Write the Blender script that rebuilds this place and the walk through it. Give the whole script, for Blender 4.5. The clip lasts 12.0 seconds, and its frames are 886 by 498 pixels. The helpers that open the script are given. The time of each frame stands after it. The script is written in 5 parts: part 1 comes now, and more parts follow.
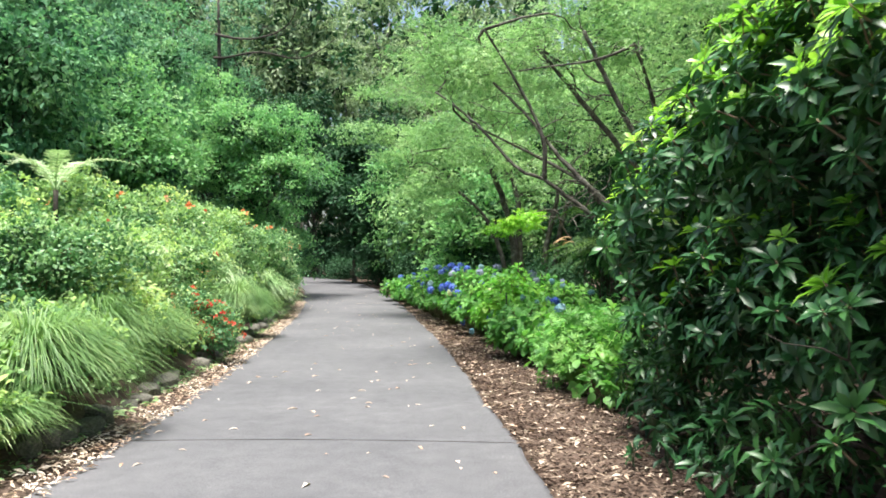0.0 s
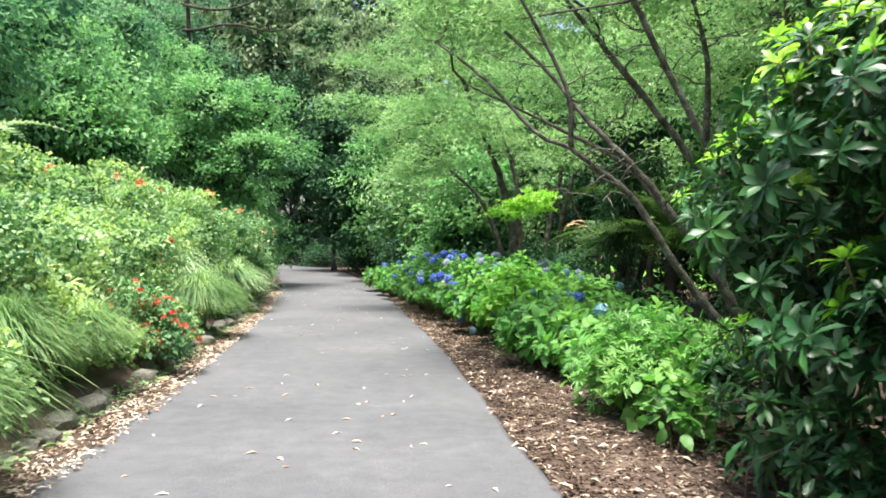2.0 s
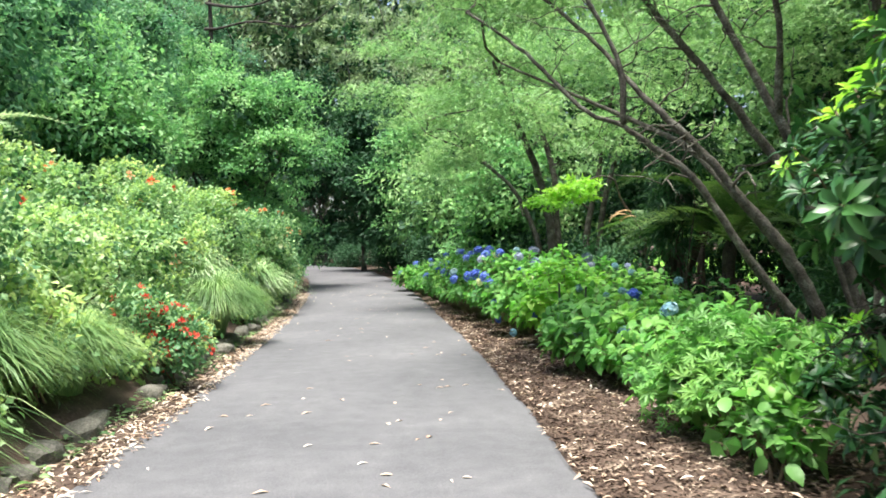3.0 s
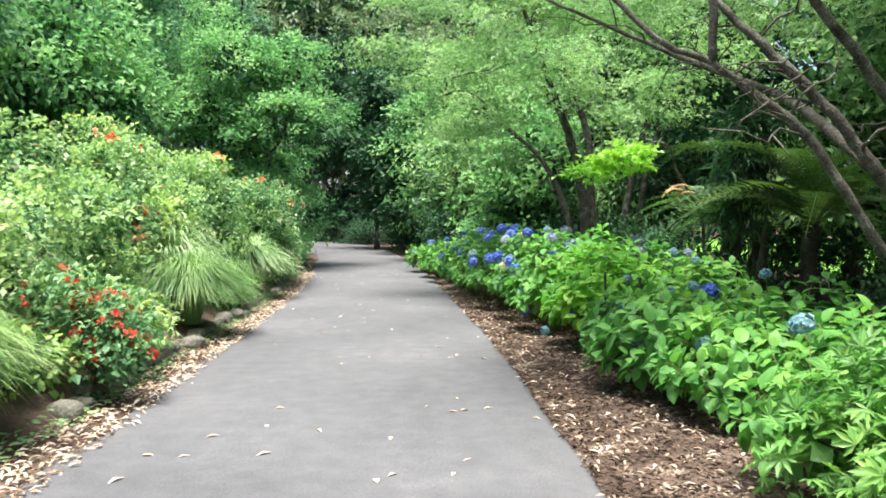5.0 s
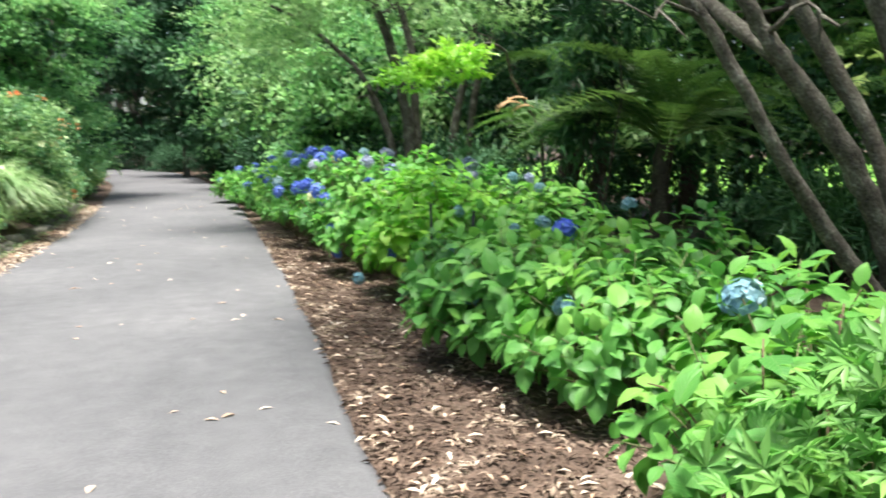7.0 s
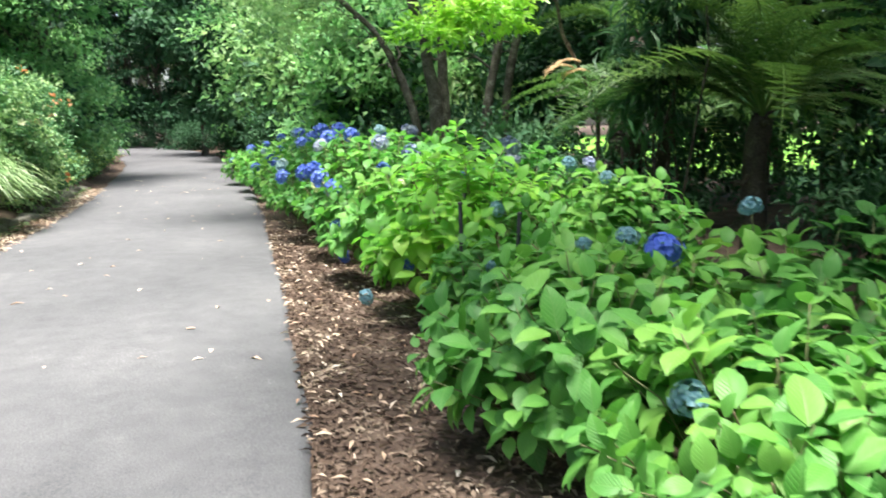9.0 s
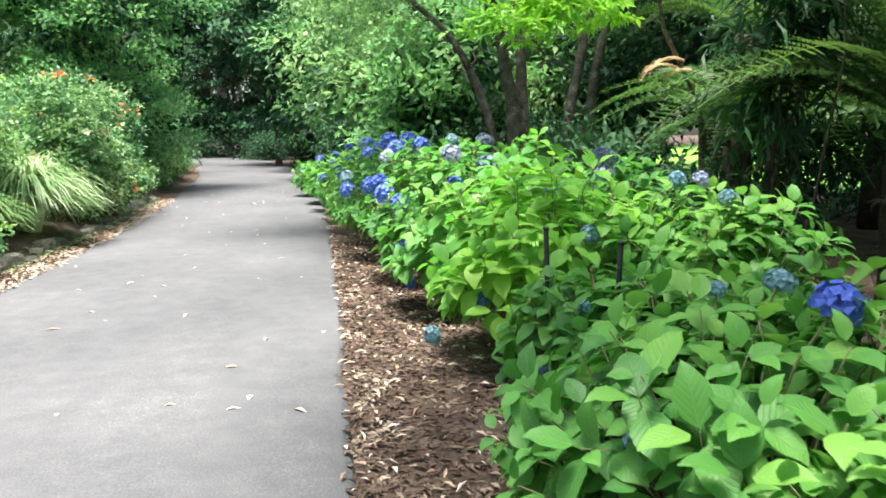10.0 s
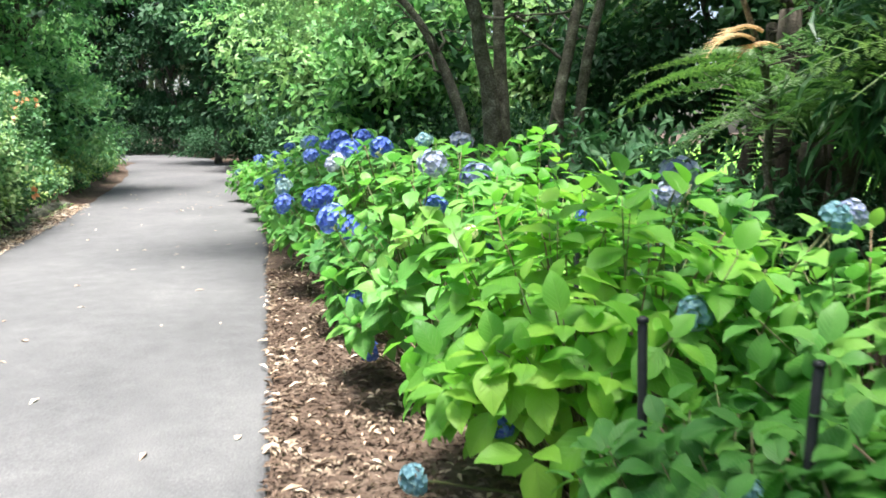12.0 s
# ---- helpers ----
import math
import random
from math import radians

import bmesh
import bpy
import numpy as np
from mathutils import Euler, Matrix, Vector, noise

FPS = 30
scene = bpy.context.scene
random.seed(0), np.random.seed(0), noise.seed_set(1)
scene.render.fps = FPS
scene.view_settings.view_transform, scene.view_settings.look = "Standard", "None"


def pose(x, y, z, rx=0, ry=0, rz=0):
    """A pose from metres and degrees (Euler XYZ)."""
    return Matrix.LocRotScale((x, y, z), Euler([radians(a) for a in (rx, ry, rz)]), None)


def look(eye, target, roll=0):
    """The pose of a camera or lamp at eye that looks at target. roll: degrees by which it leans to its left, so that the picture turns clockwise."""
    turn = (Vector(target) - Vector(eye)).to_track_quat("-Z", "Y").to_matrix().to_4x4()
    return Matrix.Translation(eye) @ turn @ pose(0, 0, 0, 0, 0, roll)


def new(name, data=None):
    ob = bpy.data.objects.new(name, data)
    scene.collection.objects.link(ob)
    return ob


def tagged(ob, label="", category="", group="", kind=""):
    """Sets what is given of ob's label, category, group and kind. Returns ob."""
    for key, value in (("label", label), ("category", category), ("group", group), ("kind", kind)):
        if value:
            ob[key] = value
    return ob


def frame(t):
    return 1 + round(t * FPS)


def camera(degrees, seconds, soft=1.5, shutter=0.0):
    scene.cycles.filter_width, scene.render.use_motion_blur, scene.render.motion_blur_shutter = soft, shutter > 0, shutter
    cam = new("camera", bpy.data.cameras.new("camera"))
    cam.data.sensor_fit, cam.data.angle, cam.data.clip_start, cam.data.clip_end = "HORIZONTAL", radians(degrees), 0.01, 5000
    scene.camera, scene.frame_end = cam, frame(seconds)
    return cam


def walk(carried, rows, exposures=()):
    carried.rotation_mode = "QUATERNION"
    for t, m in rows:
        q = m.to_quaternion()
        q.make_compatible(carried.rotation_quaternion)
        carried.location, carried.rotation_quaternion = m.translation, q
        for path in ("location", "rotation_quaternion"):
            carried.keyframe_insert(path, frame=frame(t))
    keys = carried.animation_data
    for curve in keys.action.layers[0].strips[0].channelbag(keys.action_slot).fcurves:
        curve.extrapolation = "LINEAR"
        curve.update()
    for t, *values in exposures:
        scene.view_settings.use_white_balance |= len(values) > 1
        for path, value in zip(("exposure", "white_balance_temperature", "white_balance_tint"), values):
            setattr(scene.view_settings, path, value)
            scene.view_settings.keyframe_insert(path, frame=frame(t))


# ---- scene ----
cam = camera(57.0, 12.0, soft=1.7, shutter=0.35)
EXPOSURE = 1.98
METRES, EYE, TILT, LEAN, TURN = 12.8, 1.5, 1.15, 0.0, 0.0
ROWS = [
    (0.0, 0.0, 0.0, 0.0, -0.0, 0.0, -0.0),
    (0.5, -0.008, 0.0402, -0.003, -0.29, -0.06, -0.51),
    (1.0, -0.0146, 0.0898, -0.0022, -1.09, -0.46, -0.58),
    (1.5, -0.0163, 0.1312, -0.0011, -1.48, -0.79, -0.24),
    (2.0, -0.0218, 0.1792, -0.0017, -1.46, -0.94, -0.05),
    (2.5, -0.023, 0.2176, -0.0037, -0.87, -0.89, 1.0),
    (3.0, -0.0253, 0.2651, -0.0056, 0.67, -1.07, 1.31),
    (3.2, -0.0257, 0.283, -0.006, 1.0, -1.3, 1.25),
    (4.8, -0.0284, 0.4235, -0.0096, 2.3, -2.4, 0.2),
    (5.0, -0.0279, 0.4406, -0.0096, 1.93, -2.58, 0.15),
    (5.5, -0.0247, 0.4815, -0.0093, 1.89, -2.54, 0.12),
    (6.0, -0.0215, 0.5265, -0.0128, 0.6, -3.83, 0.47),
    (6.5, -0.0117, 0.5616, -0.0149, -3.09, -5.59, 0.48),
    (7.0, 0.0013, 0.6009, -0.0157, -9.94, -7.88, 0.42),
    (7.2, 0.006, 0.616, -0.0159, -12.9, -8.6, 0.45),
    (7.9, 0.0175, 0.668, -0.0163, -15.0, -10.2, 0.65),
    (8.8, 0.0242, 0.734, -0.0166, -9.8, -10.1, 0.87),
    (9.0, 0.0256, 0.7487, -0.0166, -7.82, -9.59, 0.87),
    (9.5, 0.0289, 0.7813, -0.0167, -4.29, -8.71, 0.74),
    (10.0, 0.0318, 0.821, -0.0186, -2.64, -8.81, 0.97),
    (10.5, 0.0313, 0.8554, -0.0186, -3.12, -9.44, 0.94),
    (11.0, 0.0322, 0.9046, -0.0195, -4.42, -9.83, 0.73),
    (11.5, 0.0306, 0.9416, -0.0196, -5.62, -9.67, 0.72),
    (12.0, 0.0286, 0.9912, -0.0196, -6.11, -9.06, 0.5),
]
walk(cam, [(t, pose(0, 0, EYE, TILT, LEAN, TURN) @ pose(METRES * x, METRES * y, METRES * z, 90 + pitch, roll, yaw)) for t, x, y, z, yaw, pitch, roll in ROWS],
     exposures=[(0.0, EXPOSURE - 0.08), (1.5, EXPOSURE + 0.03), (3.0, EXPOSURE + 0.02), (6.0, EXPOSURE + 0.06), (9.0, EXPOSURE + 0.22), (12.0, EXPOSURE + 0.36)])

# ---- daylight under a bright, thinly clouded sky ----
SUN_FROM = Vector((-0.11, -0.13, 1.0)).normalized()
world = bpy.data.worlds.new("sky")
world.use_nodes = True
wn = world.node_tree
sky = wn.nodes.new("ShaderNodeTexSky")
sky.sky_type, sky.sun_disc = "NISHITA", False
sky.sun_elevation = math.asin(SUN_FROM.z)
sky.sun_rotation = math.atan2(SUN_FROM.x, SUN_FROM.y)
sky.air_density, sky.dust_density = 1.0, 4.0
wn.nodes["Background"].inputs["Strength"].default_value = 0.078
wn.links.new(sky.outputs[0], wn.nodes["Background"].inputs["Color"])
scene.world = world
sun = new("sun", bpy.data.lights.new("sun", "SUN"))
sun.data.energy, sun.data.angle, sun.data.color = 3.2, radians(20), (1.0, 0.97, 0.9)
sun.matrix_world = look(SUN_FROM * 60, (0, 0, 0))


# ---- materials ----
def nodes_of(name):
    m = bpy.data.materials.new(name)
    m.use_nodes = True
    return m, m.node_tree.nodes, m.node_tree.links, m.node_tree.nodes["Principled BSDF"]


def ramp(n, stops):
    r = n.new("ShaderNodeValToRGB")
    els = r.color_ramp.elements
    while len(els) < len(stops):
        els.new(0.5)
    for e, (p, c) in zip(els, stops):
        e.position, e.color = p, (*c, 1)
    return r


def math_node(n, l, op, a, b):
    k = n.new("ShaderNodeMath")
    k.operation = op
    for i, v in enumerate((a, b)):
        if isinstance(v, (int, float)):
            k.inputs[i].default_value = v
        else:
            l.new(v, k.inputs[i])
    return k.outputs[0]


def noise_node(n, l, scale, detail=3, where="Object"):
    c = n.new("ShaderNodeTexCoord")
    t = n.new("ShaderNodeTexNoise")
    t.inputs["Scale"].default_value, t.inputs["Detail"].default_value = scale, detail
    if where == "World":
        g = n.new("ShaderNodeNewGeometry")
        l.new(g.outputs["Position"], t.inputs["Vector"])
    else:
        l.new(c.outputs[where], t.inputs["Vector"])
    return t.outputs["Fac"]


def leaf_material(name, stops, rough=0.45, through_light=0.35, patch=0.6, spec=0.5, glow=1.5, veins=False):
    """Leaf colour that varies leaf by leaf and in larger patches, with light shining through the blade."""
    m, n, l, p = nodes_of(name)
    g = n.new("ShaderNodeNewGeometry")
    o = n.new("ShaderNodeObjectInfo")
    r = math_node(n, l, "FRACT", math_node(n, l, "ADD", g.outputs["Random Per Island"], o.outputs["Random"]), 0)
    big = noise_node(n, l, patch, 2, "World")
    fac = math_node(n, l, "ADD", math_node(n, l, "MULTIPLY", r, 0.38), math_node(n, l, "MULTIPLY", math_node(n, l, "SUBTRACT", big, 0.3), 1.5))
    c = ramp(n, stops)
    l.new(fac, c.inputs[0])
    p.inputs["Roughness"].default_value = rough
    p.inputs["Specular IOR Level"].default_value = spec
    blade = c.outputs[0]
    if veins:
        at = n.new("ShaderNodeAttribute")
        at.attribute_name = "blade"
        xyz = n.new("ShaderNodeSeparateXYZ")
        l.new(at.outputs["Vector"], xyz.inputs[0])
        side = math_node(n, l, "ABSOLUTE", xyz.outputs[1], 0)
        wave = math_node(n, l, "SINE", math_node(n, l, "MULTIPLY", math_node(n, l, "SUBTRACT", xyz.outputs[0], math_node(n, l, "MULTIPLY", side, 0.75)), 50.0), 0)
        rib = math_node(n, l, "MAXIMUM", math_node(n, l, "SUBTRACT", 1.0, math_node(n, l, "MULTIPLY", side, 28.0)), 0.0)
        vein = math_node(n, l, "MAXIMUM", math_node(n, l, "POWER", math_node(n, l, "MAXIMUM", wave, 0.0), 6.0), rib)
        mx = n.new("ShaderNodeMix")
        mx.data_type = "RGBA"
        mx.inputs["B"].default_value = (0.36, 0.52, 0.2, 1)
        l.new(math_node(n, l, "MULTIPLY", vein, 0.2), mx.inputs["Factor"])
        l.new(blade, mx.inputs["A"])
        blade = mx.outputs["Result"]
        k = n.new("ShaderNodeBump")
        k.inputs["Strength"].default_value, k.inputs["Distance"].default_value, k.invert = 0.5, 0.004, True
        l.new(vein, k.inputs["Height"])
        l.new(k.outputs[0], p.inputs["Normal"])
    l.new(blade, p.inputs["Base Color"])
    t = n.new("ShaderNodeBsdfTranslucent")
    gain = n.new("ShaderNodeVectorMath")
    gain.operation = "MULTIPLY"
    gain.inputs[1].default_value = (glow * 0.92, glow * 0.98, glow * 0.75)
    l.new(c.outputs[0], gain.inputs[0])
    l.new(gain.outputs[0], t.inputs["Color"])
    mix = n.new("ShaderNodeMixShader")
    mix.inputs[0].default_value = through_light * 0.9
    l.new(p.outputs[0], mix.inputs[1])
    l.new(t.outputs[0], mix.inputs[2])
    l.new(mix.outputs[0], n["Material Output"].inputs["Surface"])
    return m


def rough_material(name, stops, scale, rough=0.9, bump=0.4, fine=6.0, spec=0.3, where="Object"):
    """Two scales of noise: broad stains and fine grain, with relief."""
    m, n, l, p = nodes_of(name)
    a = noise_node(n, l, scale, 4, where)
    b = noise_node(n, l, scale * fine, 6, where)
    f = math_node(n, l, "ADD", math_node(n, l, "MULTIPLY", a, 0.55), math_node(n, l, "MULTIPLY", b, 0.45))
    c = ramp(n, stops)
    l.new(f, c.inputs[0])
    l.new(c.outputs[0], p.inputs["Base Color"])
    p.inputs["Roughness"].default_value = rough
    p.inputs["Specular IOR Level"].default_value = spec
    k = n.new("ShaderNodeBump")
    k.inputs["Strength"].default_value, k.inputs["Distance"].default_value = bump, 0.02
    l.new(f, k.inputs["Height"])
    l.new(k.outputs[0], p.inputs["Normal"])
    return m


def petal_material(name, stops, rough=0.6, through_light=0.3):
    return leaf_material(name, stops, rough, through_light, 2.0, 0.2, 1.0)


def asphalt_material():
    """Worn grey asphalt: broad stains, mottling, and light grains of stone."""
    m, n, l, p = nodes_of("asphalt")
    broad, mottle, grain = noise_node(n, l, 0.45, 3, "World"), noise_node(n, l, 5.0, 5, "World"), noise_node(n, l, 95.0, 3, "World")
    f = math_node(n, l, "ADD", math_node(n, l, "MULTIPLY", broad, 0.3), math_node(n, l, "ADD", math_node(n, l, "MULTIPLY", mottle, 0.22), math_node(n, l, "MULTIPLY", grain, 0.48)))
    c = ramp(n, [(0.33, (0.05, 0.05, 0.055)), (0.5, (0.09, 0.09, 0.097)), (0.62, (0.125, 0.123, 0.13)), (0.7, (0.25, 0.245, 0.25))])
    l.new(f, c.inputs[0])
    l.new(c.outputs[0], p.inputs["Base Color"])
    p.inputs["Roughness"].default_value, p.inputs["Specular IOR Level"].default_value = 0.8, 0.4
    k = n.new("ShaderNodeBump")
    k.inputs["Strength"].default_value, k.inputs["Distance"].default_value = 0.5, 0.006
    l.new(grain, k.inputs["Height"])
    l.new(k.outputs[0], p.inputs["Normal"])
    return m


ASPHALT = asphalt_material()
MULCH = rough_material("mulch_ground", [(0.3, (0.03, 0.021, 0.016)), (0.5, (0.08, 0.056, 0.043)), (0.7, (0.165, 0.122, 0.096))], 2.5, 0.95, 0.9, 14.0, 0.2, "World")
CHIP = leaf_material("bark_chip", [(0.1, (0.045, 0.03, 0.022)), (0.55, (0.13, 0.09, 0.068)), (0.95, (0.42, 0.34, 0.26))], 0.85, 0.0, 3.0, 0.2)
DRY = leaf_material("dry_leaf", [(0.1, (0.32, 0.19, 0.12)), (0.5, (0.55, 0.43, 0.33)), (0.9, (0.76, 0.69, 0.6))], 0.6, 0.1, 3.0, 0.3)
STONE = rough_material("border_stone", [(0.3, (0.05, 0.05, 0.042)), (0.5, (0.14, 0.135, 0.11)), (0.72, (0.32, 0.3, 0.26))], 6.0, 0.9, 0.7, 7.0)
BARK = rough_material("bark", [(0.34, (0.02, 0.017, 0.013)), (0.48, (0.075, 0.068, 0.055)), (0.56, (0.12, 0.112, 0.092)), (0.68, (0.27, 0.27, 0.23))], 7.0, 0.9, 0.9, 8.0)
BARK_DARK = rough_material("dark_bark", [(0.3, (0.015, 0.013, 0.011)), (0.55, (0.05, 0.042, 0.034)), (0.75, (0.11, 0.1, 0.08))], 6.0, 0.9, 0.9, 8.0)
BARK_PALE = rough_material("pale_bark", [(0.3, (0.22, 0.2, 0.17)), (0.5, (0.42, 0.4, 0.36)), (0.7, (0.6, 0.58, 0.54))], 1.2, 0.8, 0.3, 9.0)
POST = rough_material("black_metal", [(0.3, (0.012, 0.013, 0.015)), (0.7, (0.03, 0.032, 0.036))], 9.0, 0.5, 0.2)
STEM = rough_material("green_stem", [(0.3, (0.07, 0.1, 0.035)), (0.7, (0.17, 0.17, 0.08))], 9.0, 0.6, 0.2)
TWIG = rough_material("brown_stem", [(0.3, (0.08, 0.055, 0.035)), (0.7, (0.22, 0.16, 0.1))], 9.0, 0.8, 0.4)

HYDRANGEA = leaf_material("hydrangea_leaf", [(0.05, (0.032, 0.14, 0.034)), (0.5, (0.092, 0.28, 0.052)), (0.95, (0.22, 0.43, 0.078))], 0.45, 0.4, 1.2, 0.35, 1.4, True)
RHODO = leaf_material("glossy_evergreen_leaf", [(0.1, (0.011, 0.046, 0.016)), (0.5, (0.024, 0.092, 0.026)), (0.9, (0.06, 0.17, 0.036))], 0.38, 0.12, 1.0, 0.42)
RHODO_NEW = leaf_material("new_growth_leaf", [(0.1, (0.11, 0.3, 0.03)), (0.5, (0.22, 0.47, 0.045)), (0.9, (0.36, 0.58, 0.07))], 0.4, 0.4, 1.2, 0.5)
MAPLE = leaf_material("maple_leaf", [(0.1, (0.075, 0.175, 0.072)), (0.5, (0.201, 0.359, 0.145)), (0.9, (0.401, 0.534, 0.283))], 0.55, 0.42, 0.9, 0.25, 1.6)
BRIGHT = leaf_material("bright_tree_leaf", [(0.1, (0.066, 0.184, 0.074)), (0.5, (0.154, 0.34, 0.131)), (0.9, (0.32, 0.506, 0.226))], 0.55, 0.42, 1.0, 0.22, 1.6)
# also used inside every tree crown, where the dark colour stands for shade
DARKLEAF = leaf_material("dark_tree_shade_leaf", [(0.1, (0.011, 0.04, 0.019)), (0.5, (0.027, 0.085, 0.037)), (0.9, (0.065, 0.15, 0.066))], 0.6, 0.2, 0.9, 0.2)
BLUISH = leaf_material("bluish_tree_leaf", [(0.1, (0.063, 0.162, 0.095)), (0.5, (0.134, 0.294, 0.169)), (0.9, (0.258, 0.437, 0.253))], 0.6, 0.35, 0.9, 0.18)
OLIVE = leaf_material("gum_leaf", [(0.1, (0.084, 0.15, 0.073)), (0.5, (0.205, 0.29, 0.164)), (0.9, (0.404, 0.48, 0.318))], 0.6, 0.4, 0.9, 0.2)
BANKLEAF = leaf_material("bank_tree_leaf", [(0.1, (0.039, 0.133, 0.068)), (0.5, (0.105, 0.257, 0.12)), (0.9, (0.249, 0.427, 0.2))], 0.6, 0.35, 0.9, 0.18)
LIME = leaf_material("lime_hydrangea_leaf", [(0.05, (0.055, 0.22, 0.035)), (0.5, (0.15, 0.39, 0.048)), (0.95, (0.34, 0.58, 0.07))], 0.45, 0.5, 1.2, 0.35, 1.4, True)
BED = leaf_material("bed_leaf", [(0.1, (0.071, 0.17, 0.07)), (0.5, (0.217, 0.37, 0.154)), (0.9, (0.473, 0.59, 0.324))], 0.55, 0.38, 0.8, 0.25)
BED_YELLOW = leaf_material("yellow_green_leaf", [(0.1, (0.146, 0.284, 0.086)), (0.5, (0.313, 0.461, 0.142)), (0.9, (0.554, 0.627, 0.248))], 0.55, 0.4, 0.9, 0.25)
# also colours the inside of pale bed shrubs in place of shade
BED_DARK = leaf_material("camellia_shade_leaf", [(0.1, (0.034, 0.1, 0.038)), (0.5, (0.077, 0.2, 0.077)), (0.9, (0.178, 0.33, 0.136))], 0.45, 0.25, 0.9, 0.35)
GRASS = leaf_material("tussock_blade", [(0.1, (0.074, 0.162, 0.055)), (0.5, (0.173, 0.304, 0.104)), (0.9, (0.389, 0.494, 0.216))], 0.5, 0.35, 1.5, 0.4)
STRIPED = leaf_material("variegated_blade", [(0.1, (0.14, 0.28, 0.09)), (0.5, (0.34, 0.48, 0.24)), (0.9, (0.6, 0.67, 0.48))], 0.5, 0.3, 1.5, 0.4)
FERN = leaf_material("fern_frond", [(0.1, (0.03, 0.085, 0.025)), (0.5, (0.07, 0.15, 0.038)), (0.9, (0.15, 0.25, 0.065))], 0.5, 0.4, 0.8, 0.35)
DEADFROND = leaf_material("dead_frond", [(0.1, (0.32, 0.19, 0.1)), (0.5, (0.52, 0.36, 0.22)), (0.9, (0.68, 0.52, 0.36))], 0.7, 0.2, 2.0, 0.2)
STRAP = leaf_material("strap_leaf", [(0.1, (0.01, 0.04, 0.018)), (0.5, (0.025, 0.085, 0.032)), (0.9, (0.08, 0.18, 0.065))], 0.5, 0.2, 1.0, 0.3)
LAWN = leaf_material("lawn_grass", [(0.1, (0.09, 0.24, 0.03)), (0.5, (0.15, 0.34, 0.04)), (0.9, (0.24, 0.42, 0.06))], 0.7, 0.0, 0.3, 0.2)
BLUE = petal_material("blue_petal", [(0.1, (0.04, 0.08, 0.42)), (0.5, (0.1, 0.17, 0.6)), (0.9, (0.26, 0.35, 0.74))])
PALEBLUE = petal_material("pale_blue_petal", [(0.1, (0.08, 0.19, 0.27)), (0.5, (0.18, 0.34, 0.41)), (0.9, (0.4, 0.52, 0.53))])
VIOLET = petal_material("faded_violet_petal", [(0.1, (0.1, 0.13, 0.3)), (0.5, (0.24, 0.28, 0.46)), (0.9, (0.48, 0.5, 0.6))])
CREAM = petal_material("cream_petal", [(0.1, (0.5, 0.55, 0.28)), (0.5, (0.72, 0.74, 0.46)), (0.9, (0.85, 0.85, 0.7))])
RED = petal_material("red_petal", [(0.1, (0.42, 0.03, 0.025)), (0.5, (0.62, 0.07, 0.05)), (0.9, (0.74, 0.2, 0.12))])
ORANGE = petal_material("orange_petal", [(0.1, (0.65, 0.16, 0.06)), (0.5, (0.8, 0.34, 0.16)), (0.9, (0.85, 0.52, 0.34))])


# ---- mesh helpers ----
RNG = np.random.default_rng(7)


def unit(a):
    return a / np.maximum(np.linalg.norm(a, axis=-1, keepdims=True), 1e-9)


def spread(n):
    return unit(RNG.normal(size=(n, 3)))


class Acc:
    """Collects triangles with a material number, and makes one mesh of them."""

    def __init__(self):
        self.v, self.f, self.m, self.n, self.blade = [], [], [], 0, []

    def add(self, v, f, mat=0):
        self.v.append(np.asarray(v, float))
        self.f.append(np.asarray(f, int) + self.n)
        self.m.append(np.full(len(f), mat))
        self.n += len(v)
        return self

    def leaves(self, template, P, *rest, mat=0):
        """Leaves that keep their own blade coordinates, for the veins."""
        self.add(*place(template, P, *rest), mat)
        self.blade.append(np.tile(template[0], (len(P), 1)))
        return self

    def mesh(self, name, mats, smooth=True):
        v, f, mi = np.concatenate(self.v), np.concatenate(self.f), np.concatenate(self.m)
        me = bpy.data.meshes.new(name)
        me.vertices.add(len(v))
        me.vertices.foreach_set("co", v.ravel())
        me.loops.add(3 * len(f))
        me.loops.foreach_set("vertex_index", f.ravel().astype(np.int32))
        me.polygons.add(len(f))
        me.polygons.foreach_set("loop_start", np.arange(0, 3 * len(f), 3, dtype=np.int32))
        me.polygons.foreach_set("material_index", mi.astype(np.int32))
        me.polygons.foreach_set("use_smooth", np.full(len(f), smooth))
        for m in mats if isinstance(mats, (list, tuple)) else [mats]:
            me.materials.append(m)
        me.update(calc_edges=True)
        if self.blade:
            me.attributes.new("blade", "FLOAT_VECTOR", "POINT").data.foreach_set("vector", np.concatenate(self.blade).ravel())
        return me


def part(name, me, parent, label="", at=None):
    ob = new(name, me)
    ob.parent = parent
    if at is not None:
        ob.matrix_basis = at
    return tagged(ob, label)


def thing(name, x, y, z, label, category, group="", kind=""):
    ob = new(name)
    ob.location = (x, y, z)
    return tagged(ob, label, category, group, kind)


